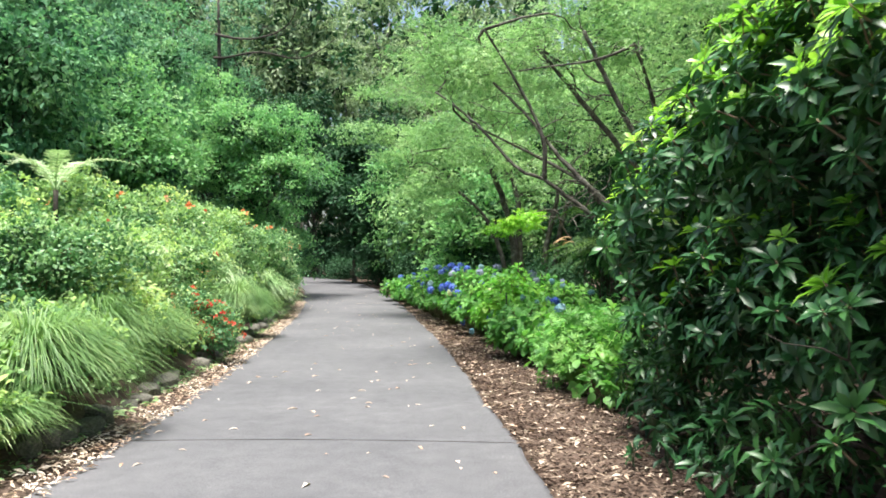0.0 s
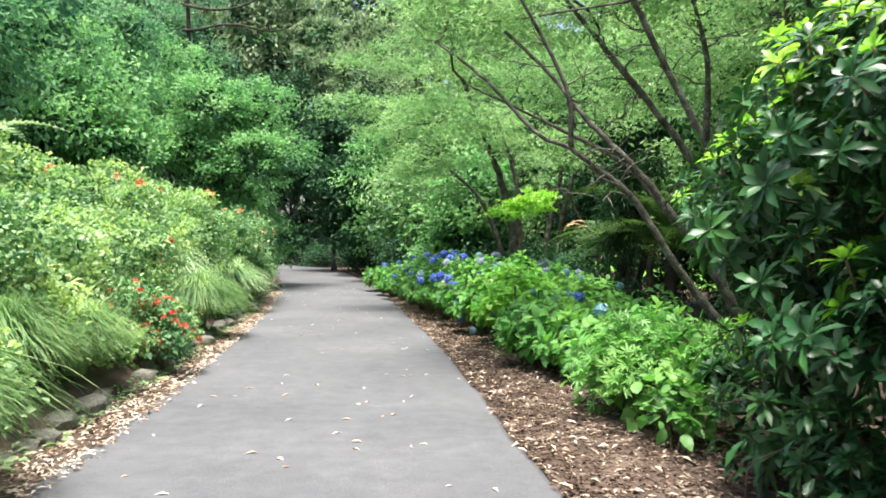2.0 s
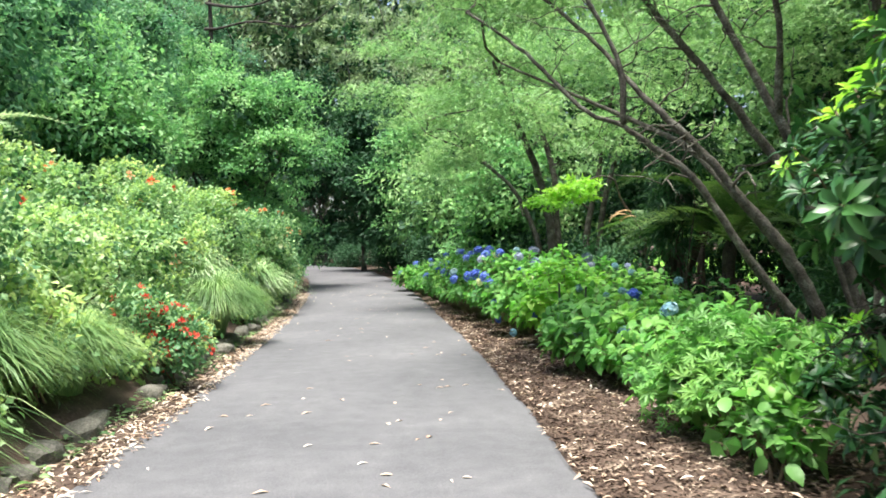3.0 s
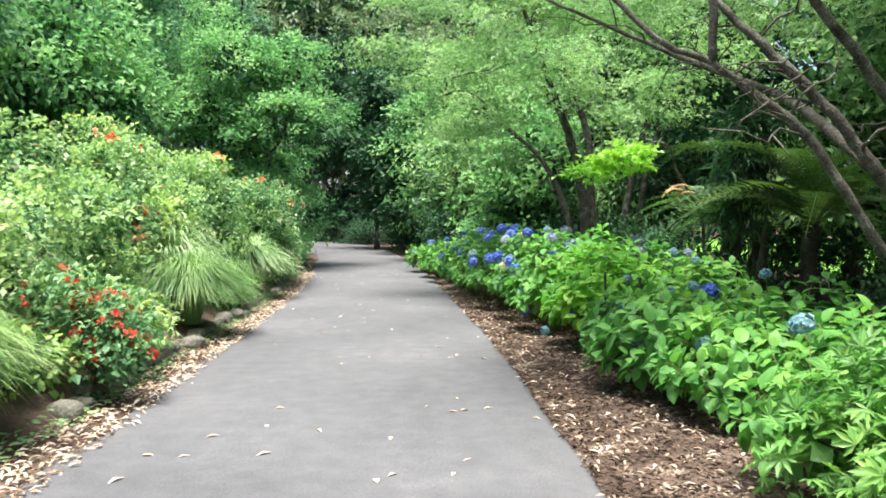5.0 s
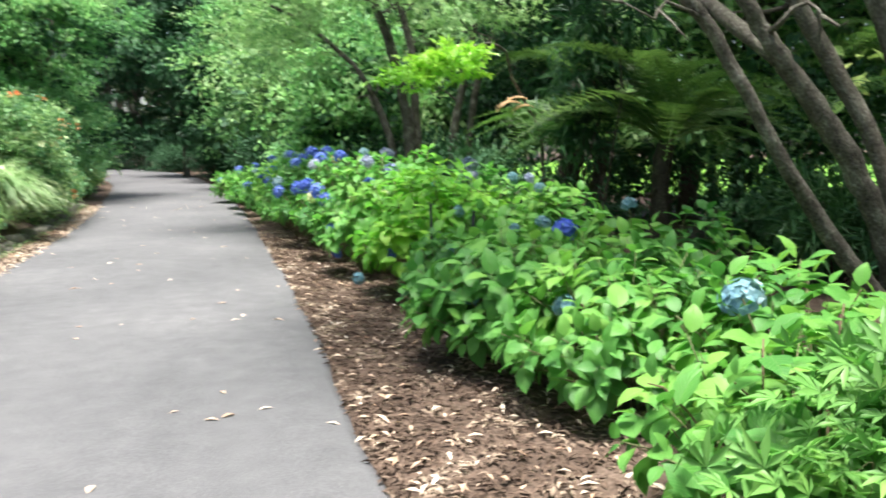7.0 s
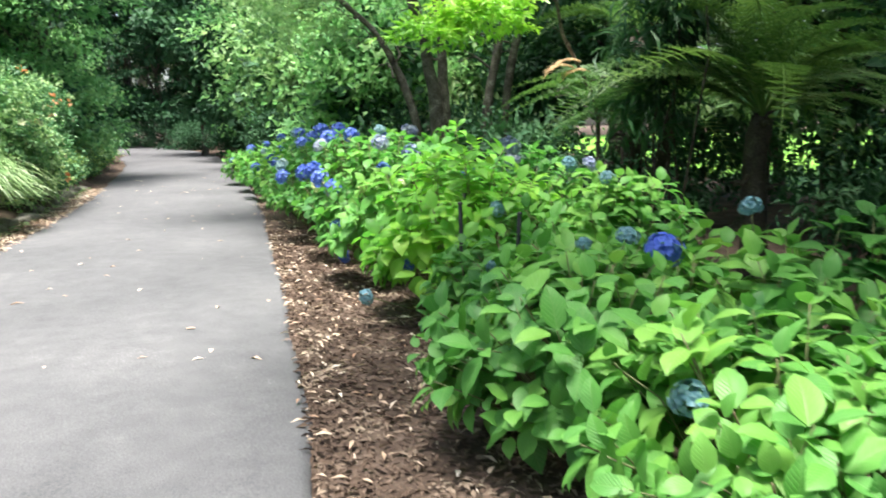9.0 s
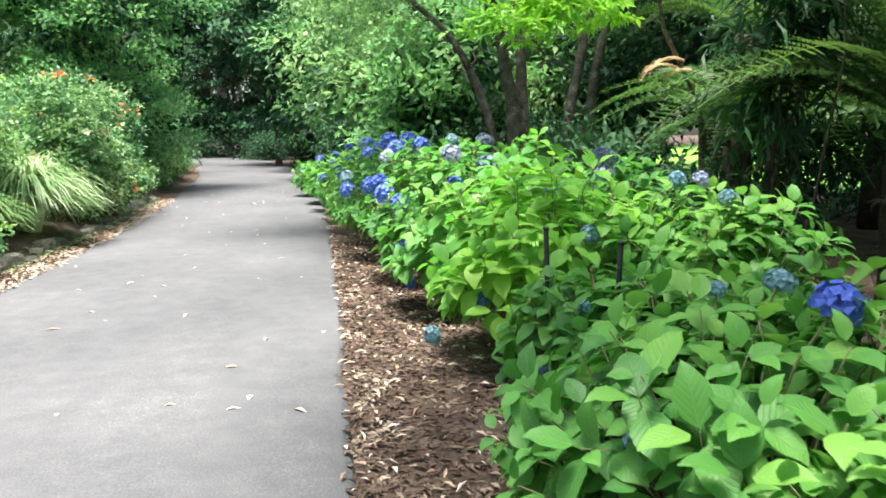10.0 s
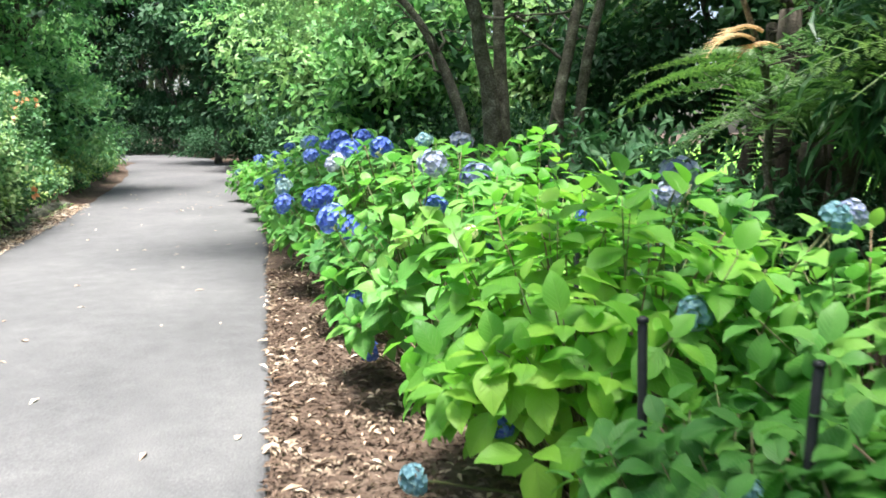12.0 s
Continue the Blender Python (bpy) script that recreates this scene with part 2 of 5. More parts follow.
def fan(rows):
    """Leaf template from rows of (along, half width, lift of the rib, lift of the rim)."""
    v, f = [(rows[0][0], 0, rows[0][2])], []
    for u, w, h, e in rows[1:-1]:
        v += [(u, -w, e), (u, 0, h), (u, w, e)]
    v.append((rows[-1][0], 0, rows[-1][2]))
    k = len(rows) - 2
    f += [(0, 2, 1), (0, 3, 2)]
    for i in range(k - 1):
        a, b = 1 + 3 * i, 4 + 3 * i
        f += [(a, a + 1, b + 1), (a, b + 1, b), (a + 1, a + 2, b + 2), (a + 1, b + 2, b + 1)]
    a, t = 1 + 3 * (k - 1), len(v) - 1
    f += [(a, a + 1, t), (a + 1, a + 2, t)]
    return np.array(v, float), np.array(f)


DIAMOND = (np.array([(0, 0, 0), (0.5, -0.5, 0.1), (0.5, 0.5, 0.1), (1, 0, -0.04)], float), np.array([(0, 3, 1), (0, 2, 3)]))
LANCE = fan([(0, 0, 0, 0), (0.5, 0.5, 0.03, 0.09), (1, 0, -0.1, 0)])
LEATHER = fan([(0, 0, 0, 0), (0.3, 0.4, 0.02, 0.07), (0.68, 0.5, 0.02, 0.06), (1, 0, -0.1, 0)])
OVAL = fan([(0, 0, 0, 0), (0.2, 0.36, 0.02, 0.07), (0.5, 0.5, 0.03, 0.09), (0.8, 0.3, -0.01, 0.04), (1, 0, -0.1, 0)])
WAVY = fan([(0, 0, 0, 0), (0.16, 0.36, 0.01, 0.05), (0.38, 0.5, 0.03, 0.1), (0.62, 0.45, 0.02, 0.06), (0.84, 0.22, -0.03, 0.01), (1, 0, -0.12, 0)])


def lobed(angles, spans, wide):
    v, f = [], []
    for a, s in zip(angles, spans):
        c, d = math.cos(radians(a)), math.sin(radians(a))
        k = len(v)
        for u, w, h in ((0, 0, 0), (0.5, -wide, 0.06), (0.5, wide, 0.06), (1, 0, -0.08)):
            v.append((s * (u * c - w * d), s * (u * d + w * c), s * h))
        f += [(k, k + 3, k + 1), (k, k + 2, k + 3)]
    return np.array(v, float), np.array(f)


STAR = lobed((-62, 0, 62), (0.72, 1.0, 0.72), 0.19)
PALMATE = lobed((-80, -38, 0, 38, 80), (0.7, 0.9, 1.0, 0.9, 0.7), 0.13)


def place(template, P, D, N, L, W):
    """Copies of a leaf template at bases P, along D, facing N, of length L and width W."""
    tv, tf = template
    P, D = np.asarray(P, float), unit(np.asarray(D, float))
    S = unit(np.cross(D, N))
    U = np.cross(S, D)
    L, W = np.broadcast_to(L, len(P)), np.broadcast_to(W, len(P))
    v = P[:, None] + D[:, None] * (tv[None, :, 0, None] * L[:, None, None]) + S[:, None] * (tv[None, :, 1, None] * W[:, None, None]) + U[:, None] * (tv[None, :, 2, None] * L[:, None, None])
    f = tf[None] + (np.arange(len(P)) * len(tv))[:, None, None]
    return v.reshape(-1, 3), f.reshape(-1, 3)


def tube(acc, pts, radii, sides=7, mat=0):
    """A tapered, closed limb along the points."""
    pts, radii = np.asarray(pts, float), np.asarray(radii, float)
    t = unit(np.gradient(pts, axis=0))
    ref = np.array((0.31, 0.93, 0.2))
    a = unit(np.cross(t, ref))
    b = np.cross(t, a)
    w = np.linspace(0, 2 * np.pi, sides, endpoint=False)
    ring = pts[:, None] + radii[:, None, None] * (np.cos(w)[None, :, None] * a[:, None] + np.sin(w)[None, :, None] * b[:, None])
    v = np.concatenate([ring.reshape(-1, 3), pts[:1], pts[-1:]])
    f, k = [], len(pts)
    for i in range(k - 1):
        for j in range(sides):
            p, q = i * sides + j, i * sides + (j + 1) % sides
            f += [(p, q, q + sides), (p, q + sides, p + sides)]
    for j in range(sides):
        f += [(k * sides, (j + 1) % sides, j), (k * sides + 1, (k - 1) * sides + j, (k - 1) * sides + (j + 1) % sides)]
    acc.add(v, f, mat)


def bend(a, b, sag=0.0, wob=0.05, n=8):
    """A wavering line from a to b that bows upwards by sag."""
    a, b = np.asarray(a, float), np.asarray(b, float)
    s = np.linspace(0, 1, n)[:, None]
    p = a + (b - a) * s
    p[:, 2] += (np.sin(np.pi * s) * sag)[:, 0]
    size = np.linalg.norm(b - a)
    k = RNG.normal(size=(3, 3)) * wob * size
    for i in range(3):
        p += np.sin((i + 1) * np.pi * s) * k[i] / (i + 1)
    return p


def clumps(lobes, count, per, radius, flat=0.5, inner=0.72, up=0.25, outer=0.4):
    """Leaf places in clumps on the skins of ball-like lobes: places and the ways out."""
    lobes = np.asarray(lobes, float)
    w = lobes[:, 3] ** 2
    pick = RNG.choice(len(lobes), count, p=w / w.sum())
    d = spread(count)
    d[:, 2] += up
    d = unit(d)
    r = lobes[pick, 3] * (inner + outer * RNG.random(count))
    c = lobes[pick, :3] + d * r[:, None] * np.array((1, 1, 0.85))
    off = RNG.normal(size=(count, per, 3)) * radius
    off[..., 2] *= flat
    P = (c[:, None] + off).reshape(-1, 3)
    O = np.repeat(d, per, axis=0)
    return P, O


def foliage(lobes, count, per, radius, template, length, width, flat=0.5, droop=0.2, inner=0.72, up=0.25, outer=0.4, upright=0.8):
    P, O = clumps(lobes, count, per, radius, flat, inner, up, outer)
    k = len(P)
    D = O * 0.7 + spread(k) * 0.9 - np.array((0, 0, droop))
    N = O * 0.5 + np.array((0, 0, upright)) + spread(k) * 0.55
    L = length * RNG.uniform(0.65, 1.25, k)
    return place(template, P, D, N, L, L * width / length)


def crown_lobes(cx, cy, cz, rx, ry, rz, count, r):
    """Lobes scattered through an egg-shaped crown, larger towards the middle."""
    d = spread(count) * (RNG.random(count) ** 0.45)[:, None]
    c = np.array((cx, cy, cz)) + d * np.array((rx - r * 0.6, ry - r * 0.6, rz - r * 0.6))
    return np.column_stack([c, r * RNG.uniform(0.65, 1.25, count)])


# ---- plan ----
YY = np.array([-40, -6, 0, 5.5, 8.3, 12, 14.5, 17.8, 21.7, 24, 27.6, 31, 36, 40, 45, 50, 56, 64, 90])
LEFT = np.array([-3.2, -2.6, -2.65, -2.72, -2.83, -3.1, -3.4, -3.7, -4.15, -4.4, -4.85, -5.3, -6.1, -6.9, -8.4, -10.8, -15, -23, -49])
RIGHT = np.array([1.4, 1.1, 0.95, 0.75, 0.53, 0.28, 0.11, -0.2, -0.62, -0.85, -1.3, -1.8, -2.7, -3.4, -4.5, -6, -9, -15, -41])


def smooth_line(vals):
    y = np.arange(-40, 90, 0.25)
    x = np.interp(y, YY, vals)
    x2 = np.convolve(np.pad(x, 6, mode="edge"), np.ones(13) / 13, "valid")
    return lambda q: np.interp(q, y, x2)


edge_left, edge_right = smooth_line(LEFT), smooth_line(RIGHT)


def rise(y):
    s = np.clip((np.asarray(y, float) - 20) / 25, 0, 1)
    return 0.45 * s * s * (3 - 2 * s) + 0.4 * np.clip((np.asarray(y, float) - 42) / 22, 0, 1)


def ground_z(x, y):
    x, y = np.asarray(x, float), np.asarray(y, float)
    d = np.clip(edge_left(y) - 0.42 - x, 0, None)
    bank = 0.16 * np.clip(d / 0.2, 0, 1) + 0.2 * np.clip(d, 0, 3) + 0.3 * np.clip(d - 3, 0, 20)
    far = np.clip((np.abs(y - 15) - 75) / 40, 0, 1)
    return rise(y) + bank * (1 - far)


def gz(x, y):
    return float(ground_z(x, y))


# ---- ground ----
def grid_mesh(name, xs, ys, z, mat):
    X, Y = np.meshgrid(xs, ys)
    v = np.column_stack([X.ravel(), Y.ravel(), z(X, Y).ravel()])
    a = (np.arange(len(ys) - 1)[:, None] * len(xs) + np.arange(len(xs) - 1)).ravel()
    f = np.concatenate([np.column_stack([a, a + 1, a + 1 + len(xs)]), np.column_stack([a, a + 1 + len(xs), a + len(xs)])])
    return Acc().add(v, f).mesh(name, mat)


def ground_sheet(X, Y):
    z = ground_z(X, Y)
    noise_z = 0.02 * np.sin(X * 3.1 + Y * 1.7) * np.sin(Y * 2.3 - X) + 0.012 * np.sin(X * 9.1) * np.sin(Y * 8.3)
    on_path = (X > edge_left(Y) - 0.1) & (X < edge_right(Y) + 0.1)
    return z + np.where(on_path, -0.04, noise_z)


xs = np.unique(np.concatenate([np.linspace(-900, -40, 12), np.linspace(-40, -8, 24), np.linspace(-8, 5, 84), np.linspace(5, 30, 16), np.linspace(30, 900, 12)]))
ys = np.unique(np.concatenate([np.linspace(-900, -20, 12), np.linspace(-20, 40, 170), np.linspace(40, 90, 30), np.linspace(90, 900, 12)]))
tagged(new("ground", grid_mesh("ground", xs, ys, ground_sheet, MULCH)), "brown bark mulch and bare garden soil", "ground", "", "structure")
tagged(new("ground_lawn", grid_mesh("ground_lawn", np.linspace(9.5, 40, 20), np.linspace(-5, 60, 40), lambda X, Y: rise(Y) + 0.05 + 0.03 * np.sin(X) * np.sin(Y * 0.7), LAWN)), "bright green mown lawn beyond the trees", "lawn", "", "structure")


def slab(y0, y1):
    """One stretch of the asphalt path, slightly domed, with worn edges."""
    ys_ = np.arange(y0, y1 + 0.01, 0.2 if y1 < 45 else 0.4)
    ys_[-1] = y1
    u = np.array((0, 0.004, 0.02, 0.15, 0.35, 0.5, 0.65, 0.85, 0.98, 0.996, 1))
    h = np.array((-0.05, 0.0, 0.012, 0.02, 0.028, 0.03, 0.028, 0.02, 0.012, 0.0, -0.05))
    rows = []
    for y in ys_:
        wl, wr = 0.025 * math.sin(y * 2.3) + 0.015 * math.sin(y * 5.1), 0.02 * math.sin(y * 1.9) + 0.012 * math.sin(y * 4.7)
        a, b = edge_left(y) + wl, edge_right(y) + wr
        rows.append(np.column_stack([a + (b - a) * u, np.full(len(u), y) + 0.05 * (u - 0.5) * -1.6, h + rise(y)]))
    v = np.concatenate(rows)
    k = len(u)
    a = (np.arange(len(ys_) - 1)[:, None] * k + np.arange(k - 1)).ravel()
    f = np.concatenate([np.column_stack([a, a + 1, a + 1 + k]), np.column_stack([a, a + 1 + k, a + k])])
    return Acc().add(v, f).mesh("slab", ASPHALT)


path = thing("path", 0, 0, 0, "grey asphalt garden path with a cross joint", "path", "", "structure")
part("slab", slab(-12.0, 6.905), path)
part("slab", slab(6.925, 80.0), path)


# ---- plants ----
def local(lobes, x, y, z):
    a = np.array(lobes, float)
    a[:, :3] -= (x, y, z)
    return a


def limb_mesh(name, pts, r0, r1, mat, sides=8, twigs=0, twig_len=0.8):
    acc = Acc()
    pts = np.asarray(pts, float)
    s = np.linspace(0, 1, len(pts))
    lump = 1 + 0.08 * np.sin(s * 17 + r0 * 90)
    tube(acc, pts, (r0 + (r1 - r0) * s ** 0.8) * lump, sides)
    for _ in range(twigs):
        i = int(RNG.integers(len(pts) // 3, len(pts)))
        way = unit(RNG.normal(size=3) * (1, 1, 0.5) + (0, 0, 0.35))
        rr = r0 + (r1 - r0) * s[i] ** 0.8
        q = bend(pts[i], pts[i] + way * twig_len * RNG.uniform(0.6, 1.3), 0.05, 0.1, 6)
        tube(acc, q, np.linspace(rr * 0.38, rr * 0.1, 6), 5)
        for _ in range(2):
            j = int(RNG.integers(2, 6))
            w2 = unit(way + RNG.normal(size=3) * 0.7)
            tube(acc, bend(q[j], q[j] + w2 * twig_len * 0.55, 0.03, 0.1, 4), np.linspace(rr * 0.22, rr * 0.06, 4), 4)
    return acc.mesh(name, mat)


def tree(name, x, y, lobes, leaf, label, category="tree", trunk_r=0.16, bark=BARK, count=600, per=26, radius=0.3, template=DIAMOND, length=0.1, width=0.05,
         flat=0.5, droop=0.25, up=0.25, inner=0.7, limbs=7, base_h=1.5, group="trees behind the path", outer=0.4):
    """A tree: tapered trunk, limbs that reach into the lobes of the crown, and a crown of separate leaves."""
    z = gz(x, y) - 0.05
    t = thing(name, x, y, z, label, category, group)
    lb = local(lobes, x, y, z)
    top = lb[np.argmax(lb[:, 2])][:3]
    fork = np.array((top[0] * 0.25, top[1] * 0.25, base_h))
    spine = np.concatenate([bend((0, 0, 0), fork, 0, 0.03, 6), bend(fork, top * (0.85, 0.85, 0.9), 0, 0.05, 8)[1:]])
    bole = part("trunk", limb_mesh("trunk", spine, trunk_r, trunk_r * 0.2, bark, 9), t)
    order = np.argsort(-lb[:, 3])[:limbs]
    for i in order:
        c = lb[i, :3]
        start = spine[int(np.clip(len(spine) * RNG.uniform(0.3, 0.6), 2, len(spine) - 3))]
        part("limb", limb_mesh("limb", bend(start, c + (0, 0, 0.2 * lb[i, 3]), 0.12 * lb[i, 3], 0.06, 9), trunk_r * 0.5, trunk_r * 0.08, bark, 5, 2 if y > 38 else 4, lb[i, 3] * 0.8), bole)
    v, f = foliage(lb, count, per, radius, template, length, width, flat, droop, inner, up, outer)
    part("crown", Acc().add(v, f).mesh("crown", leaf, False), t)
    # leaves deep in the crown, its inner shade put into their dark colour
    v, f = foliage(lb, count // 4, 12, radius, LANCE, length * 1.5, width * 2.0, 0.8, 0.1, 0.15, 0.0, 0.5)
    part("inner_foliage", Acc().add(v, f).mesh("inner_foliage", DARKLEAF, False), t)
    return t


def shrub(name, x, y, lobes, leaf, label, category="shrub", count=220, per=16, radius=0.11, template=OVAL, length=0.07, width=0.035, flat=0.6, droop=0.15,
          stems=7, group="", flowers=(), up=0.3, inner=0.75, stem_mat=TWIG, outer=0.35, extra=None):
    """A bush: several stems, a skin of leaves in clumps with gaps, and flowers as parts of their own."""
    z = gz(x, y) - 0.03
    t = thing(name, x, y, z, label, category, group)
    lb = local(lobes, x, y, z)
    for k in range(stems):
        c = lb[k % len(lb)]
        a = RNG.uniform(0, 2 * np.pi)
        foot = (0.12 * math.cos(a), 0.12 * math.sin(a), 0)
        tip = c[:3] + spread(1)[0] * c[3] * 0.6
        part("stem", limb_mesh("stem", bend(foot, tip, 0.08, 0.06, 7), 0.016, 0.005, stem_mat, 5, 3, c[3] * 0.6), t)
    v, f = foliage(lb, count, per, radius, template, length, width, flat, droop, inner, up, outer)
    acc = Acc().add(v, f)
    mats = [leaf]
    if extra:
        v, f = foliage(lb, int(count * extra[1]), per, radius * 0.8, template, length, width, flat, droop - 0.2, inner + 0.15, up + 0.5, outer)
        acc.add(v, f, 1)
        mats.append(extra[0])
    part("foliage", acc.mesh("foliage", mats, len(template[0]) > 6), t)
    # pale shrubs get darker leaves inside, so the colour stands for shade
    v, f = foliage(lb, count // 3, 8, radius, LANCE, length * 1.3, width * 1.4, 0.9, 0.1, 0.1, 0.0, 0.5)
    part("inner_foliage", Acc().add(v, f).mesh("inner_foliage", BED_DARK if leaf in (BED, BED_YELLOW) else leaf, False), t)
    for mesh, n in flowers:
        P, O = clumps(lb, n, 1, 0.02, 1, 1.0, 0.5, 0.12)
        for p, o in zip(P, O):
            part("flower", mesh, t, "", Matrix.Translation(p) @ Vector(o).to_track_quat("Z", "Y").to_matrix().to_4x4() @ Matrix.Scale(RNG.uniform(0.75, 1.25), 4))
    return t


def open_flower(name, mat, size=0.05, petals=5, cup=0.5):
    """A cupped flower of separate petals with its face along z."""
    a = np.linspace(0, 2 * np.pi, petals, endpoint=False)
    D = np.column_stack([np.cos(a), np.sin(a), np.full(petals, cup)])
    N = np.column_stack([-np.cos(a) * cup, -np.sin(a) * cup, np.ones(petals)])
    v, f = place(OVAL, np.zeros((petals, 3)), D, N, size, size * 0.75)
    return Acc().add(v, f).mesh(name, mat)


def cluster_flower(name, mat, size=0.07, n=14):
    d = spread(n)
    d[:, 2] = np.abs(d[:, 2])
    acc = Acc()
    v, f = place(OVAL, d * size * 0.35, d + spread(n) * 0.5, np.column_stack([spread(n)[:, :2], np.ones(n)]), size * 0.8, size * 0.5)
    return acc.add(v, f).mesh(name, mat)


def mophead(name, mat, size=0.08):
    """A hydrangea flower head: a dome of four-petalled florets."""
    n = 46
    i = np.arange(n) + 0.5
    ph, th = np.arccos(1 - 1.5 * i / n), np.pi * (1 + 5 ** 0.5) * i
    d = np.column_stack([np.cos(th) * np.sin(ph), np.sin(th) * np.sin(ph), np.cos(ph)])
    d = unit(d + RNG.normal(size=d.shape) * 0.1)
    acc = Acc()
    c = d * size * RNG.uniform(0.7, 1.12, (n, 1)) * (1, 1, 0.8)
    s1 = unit(np.cross(d, spread(n)))
    s2 = np.cross(d, s1)
    for q in (s1, s2, -s1, -s2):
        v, f = place(DIAMOND, c, q + d * 0.25, d, size * 0.34, size * 0.34)
        acc.add(v, f)
    tube(acc, np.array([(0, 0, -0.05), (0, 0, 0), (0, 0, size * 0.6)]), (0.004, 0.004, 0.002), 5)
    return acc.mesh(name, mat, False)


HEADS = {"blue": mophead("flower_head", BLUE), "pale": mophead("flower_head", PALEBLUE, 0.075), "violet": mophead("flower_head", VIOLET, 0.085), "cream": mophead("flower_head", CREAM, 0.07)}
HEAD_WORDS = {"blue": "vivid blue rounded flower head", "pale": "pale teal-blue flower head", "violet": "faded greyish violet flower head", "cream": "creamy white flower head"}
LEAF_MESHES, LIME_MESHES = [[Acc().leaves(WAVY, np.zeros((1, 3)), np.array([(1, 0, 0)]), np.array([(0, 0, 1)]), s, s * w).mesh("leaf", mat) for s, w in ((0.17, 0.62), (0.15, 0.7), (0.2, 0.6), (0.13, 0.66))] for mat in (HYDRANGEA, LIME)]


def hydrangea(x, y, h, r, heads, near, label, twigs=60, leaf=0.16, lime=False):
    """A hydrangea: canes, each ending in pairs of broad leaves, and rounded flower heads."""
    z = gz(x, y) - 0.02
    t = thing("hydrangea_bush", x, y, z, label, "hydrangea", "hydrangeas beside the path")
    n = twigs
    d = spread(n)
    d[:, 2] = np.abs(d[:, 2]) * 1.1 - 0.25
    d = unit(d)
    hr = h * 0.52
    tips = np.column_stack([d[:, 0] * r, d[:, 1] * r, h * 0.46 + d[:, 2] * hr]) * RNG.uniform(0.88, 1.08, (n, 1))
    tips[:, 2] = np.maximum(tips[:, 2], 0.16)
    canes = Acc()
    P, D, N, L = [], [], [], []
    for k, tip in enumerate(tips):
        foot = np.array((tip[0] * 0.18, tip[1] * 0.18, 0.0))
        line = bend(foot, tip, 0.06, 0.04, 7)
        if k < 26:
            part("cane", limb_mesh("cane", line, 0.007, 0.0035, STEM if k % 3 else TWIG, 5), t)
        else:
            tube(canes, line[::2], np.linspace(0.006, 0.003, 4), 3)
        out = unit(line[-1] - line[-3] + d[k] * 0.1)
        a0 = RNG.uniform(0, np.pi)
        for level, (back, size) in enumerate(((0.0, 0.75), (0.05, 1.05), (0.13, 1.1), (0.24, 1.0))):
            c = line[-1] - out * back
            s1 = unit(np.cross(out, (0.2, 0.3, 0.9)))
            s2 = np.cross(out, s1)
            a = a0 + level * np.pi / 2
            side = s1 * math.cos(a) + s2 * math.sin(a)
            for sg in (1, -1):
                way = side * sg + out * (0.75 if level == 0 else 0.25) + np.array((0, 0, -0.12 - 0.05 * level)) + RNG.normal(size=3) * 0.16
                P.append(c + side * sg * 0.025)
                D.append(way)
                N.append(out * 0.6 + np.array((0, 0, 0.8)) + RNG.normal(size=3) * 0.2)
                L.append(leaf * size * RNG.uniform(0.75, 1.2))
    if n > 26:
        tagged(part("undergrowth", canes.mesh("undergrowth", STEM), t), kind="stuff")
    P, D, N, L = np.array(P), unit(np.array(D)), np.array(N), np.array(L)
    pick = np.argsort(P @ np.array((0.85, 0.45, -0.1)))[:near] if near else np.array([], int)
    rest = np.setdiff1d(np.arange(len(P)), pick)
    part("foliage", Acc().leaves(WAVY, P[rest], D[rest], N[rest], L[rest], L[rest] * 0.64).mesh("foliage", LIME if lime else HYDRANGEA), t)
    S = unit(np.cross(D, N))
    U = np.cross(S, D)
    for k, i in enumerate(pick):
        m = Matrix(((D[i, 0], -S[i, 0], U[i, 0], P[i, 0]), (D[i, 1], -S[i, 1], U[i, 1], P[i, 1]), (D[i, 2], -S[i, 2], U[i, 2], P[i, 2]), (0, 0, 0, 1)))
        part("leaf", (LIME_MESHES if lime else LEAF_MESHES)[k % 4], t, "", m @ Matrix.Scale(L[i] / 0.16, 4))
    for kind, hx, hy, hz, s in heads:
        tip = np.array((hx - x, hy - y, hz - z))
        out = unit(tip - np.array((0, 0, h * 0.3)) + (0, 0, 0.1))
        cane = part("cane", limb_mesh("cane", bend((tip[0] * 0.25, tip[1] * 0.25, 0), tip, 0.04, 0.03, 6), 0.006, 0.004, STEM, 5), t)
        part("flower_head", HEADS[kind], cane, HEAD_WORDS[kind], Matrix.Translation(tip) @ Vector(out).to_track_quat("Z", "Y").to_matrix().to_4x4() @ Matrix.Scale(s, 4))
    return t


def some_heads(x, y, h, r, kinds):
    """Flower heads scattered over the side of a bush that faces the path."""
    out = []
    for k in kinds:
        a, e = RNG.uniform(2.3, 5.2), RNG.uniform(0.1, 1.25)
        out.append((k, x + math.cos(a) * math.cos(e) * r, y + math.sin(a) * math.cos(e) * r, gz(x, y) + h * (0.5 + 0.52 * math.sin(e)), RNG.uniform(0.8, 1.35)))
    return out


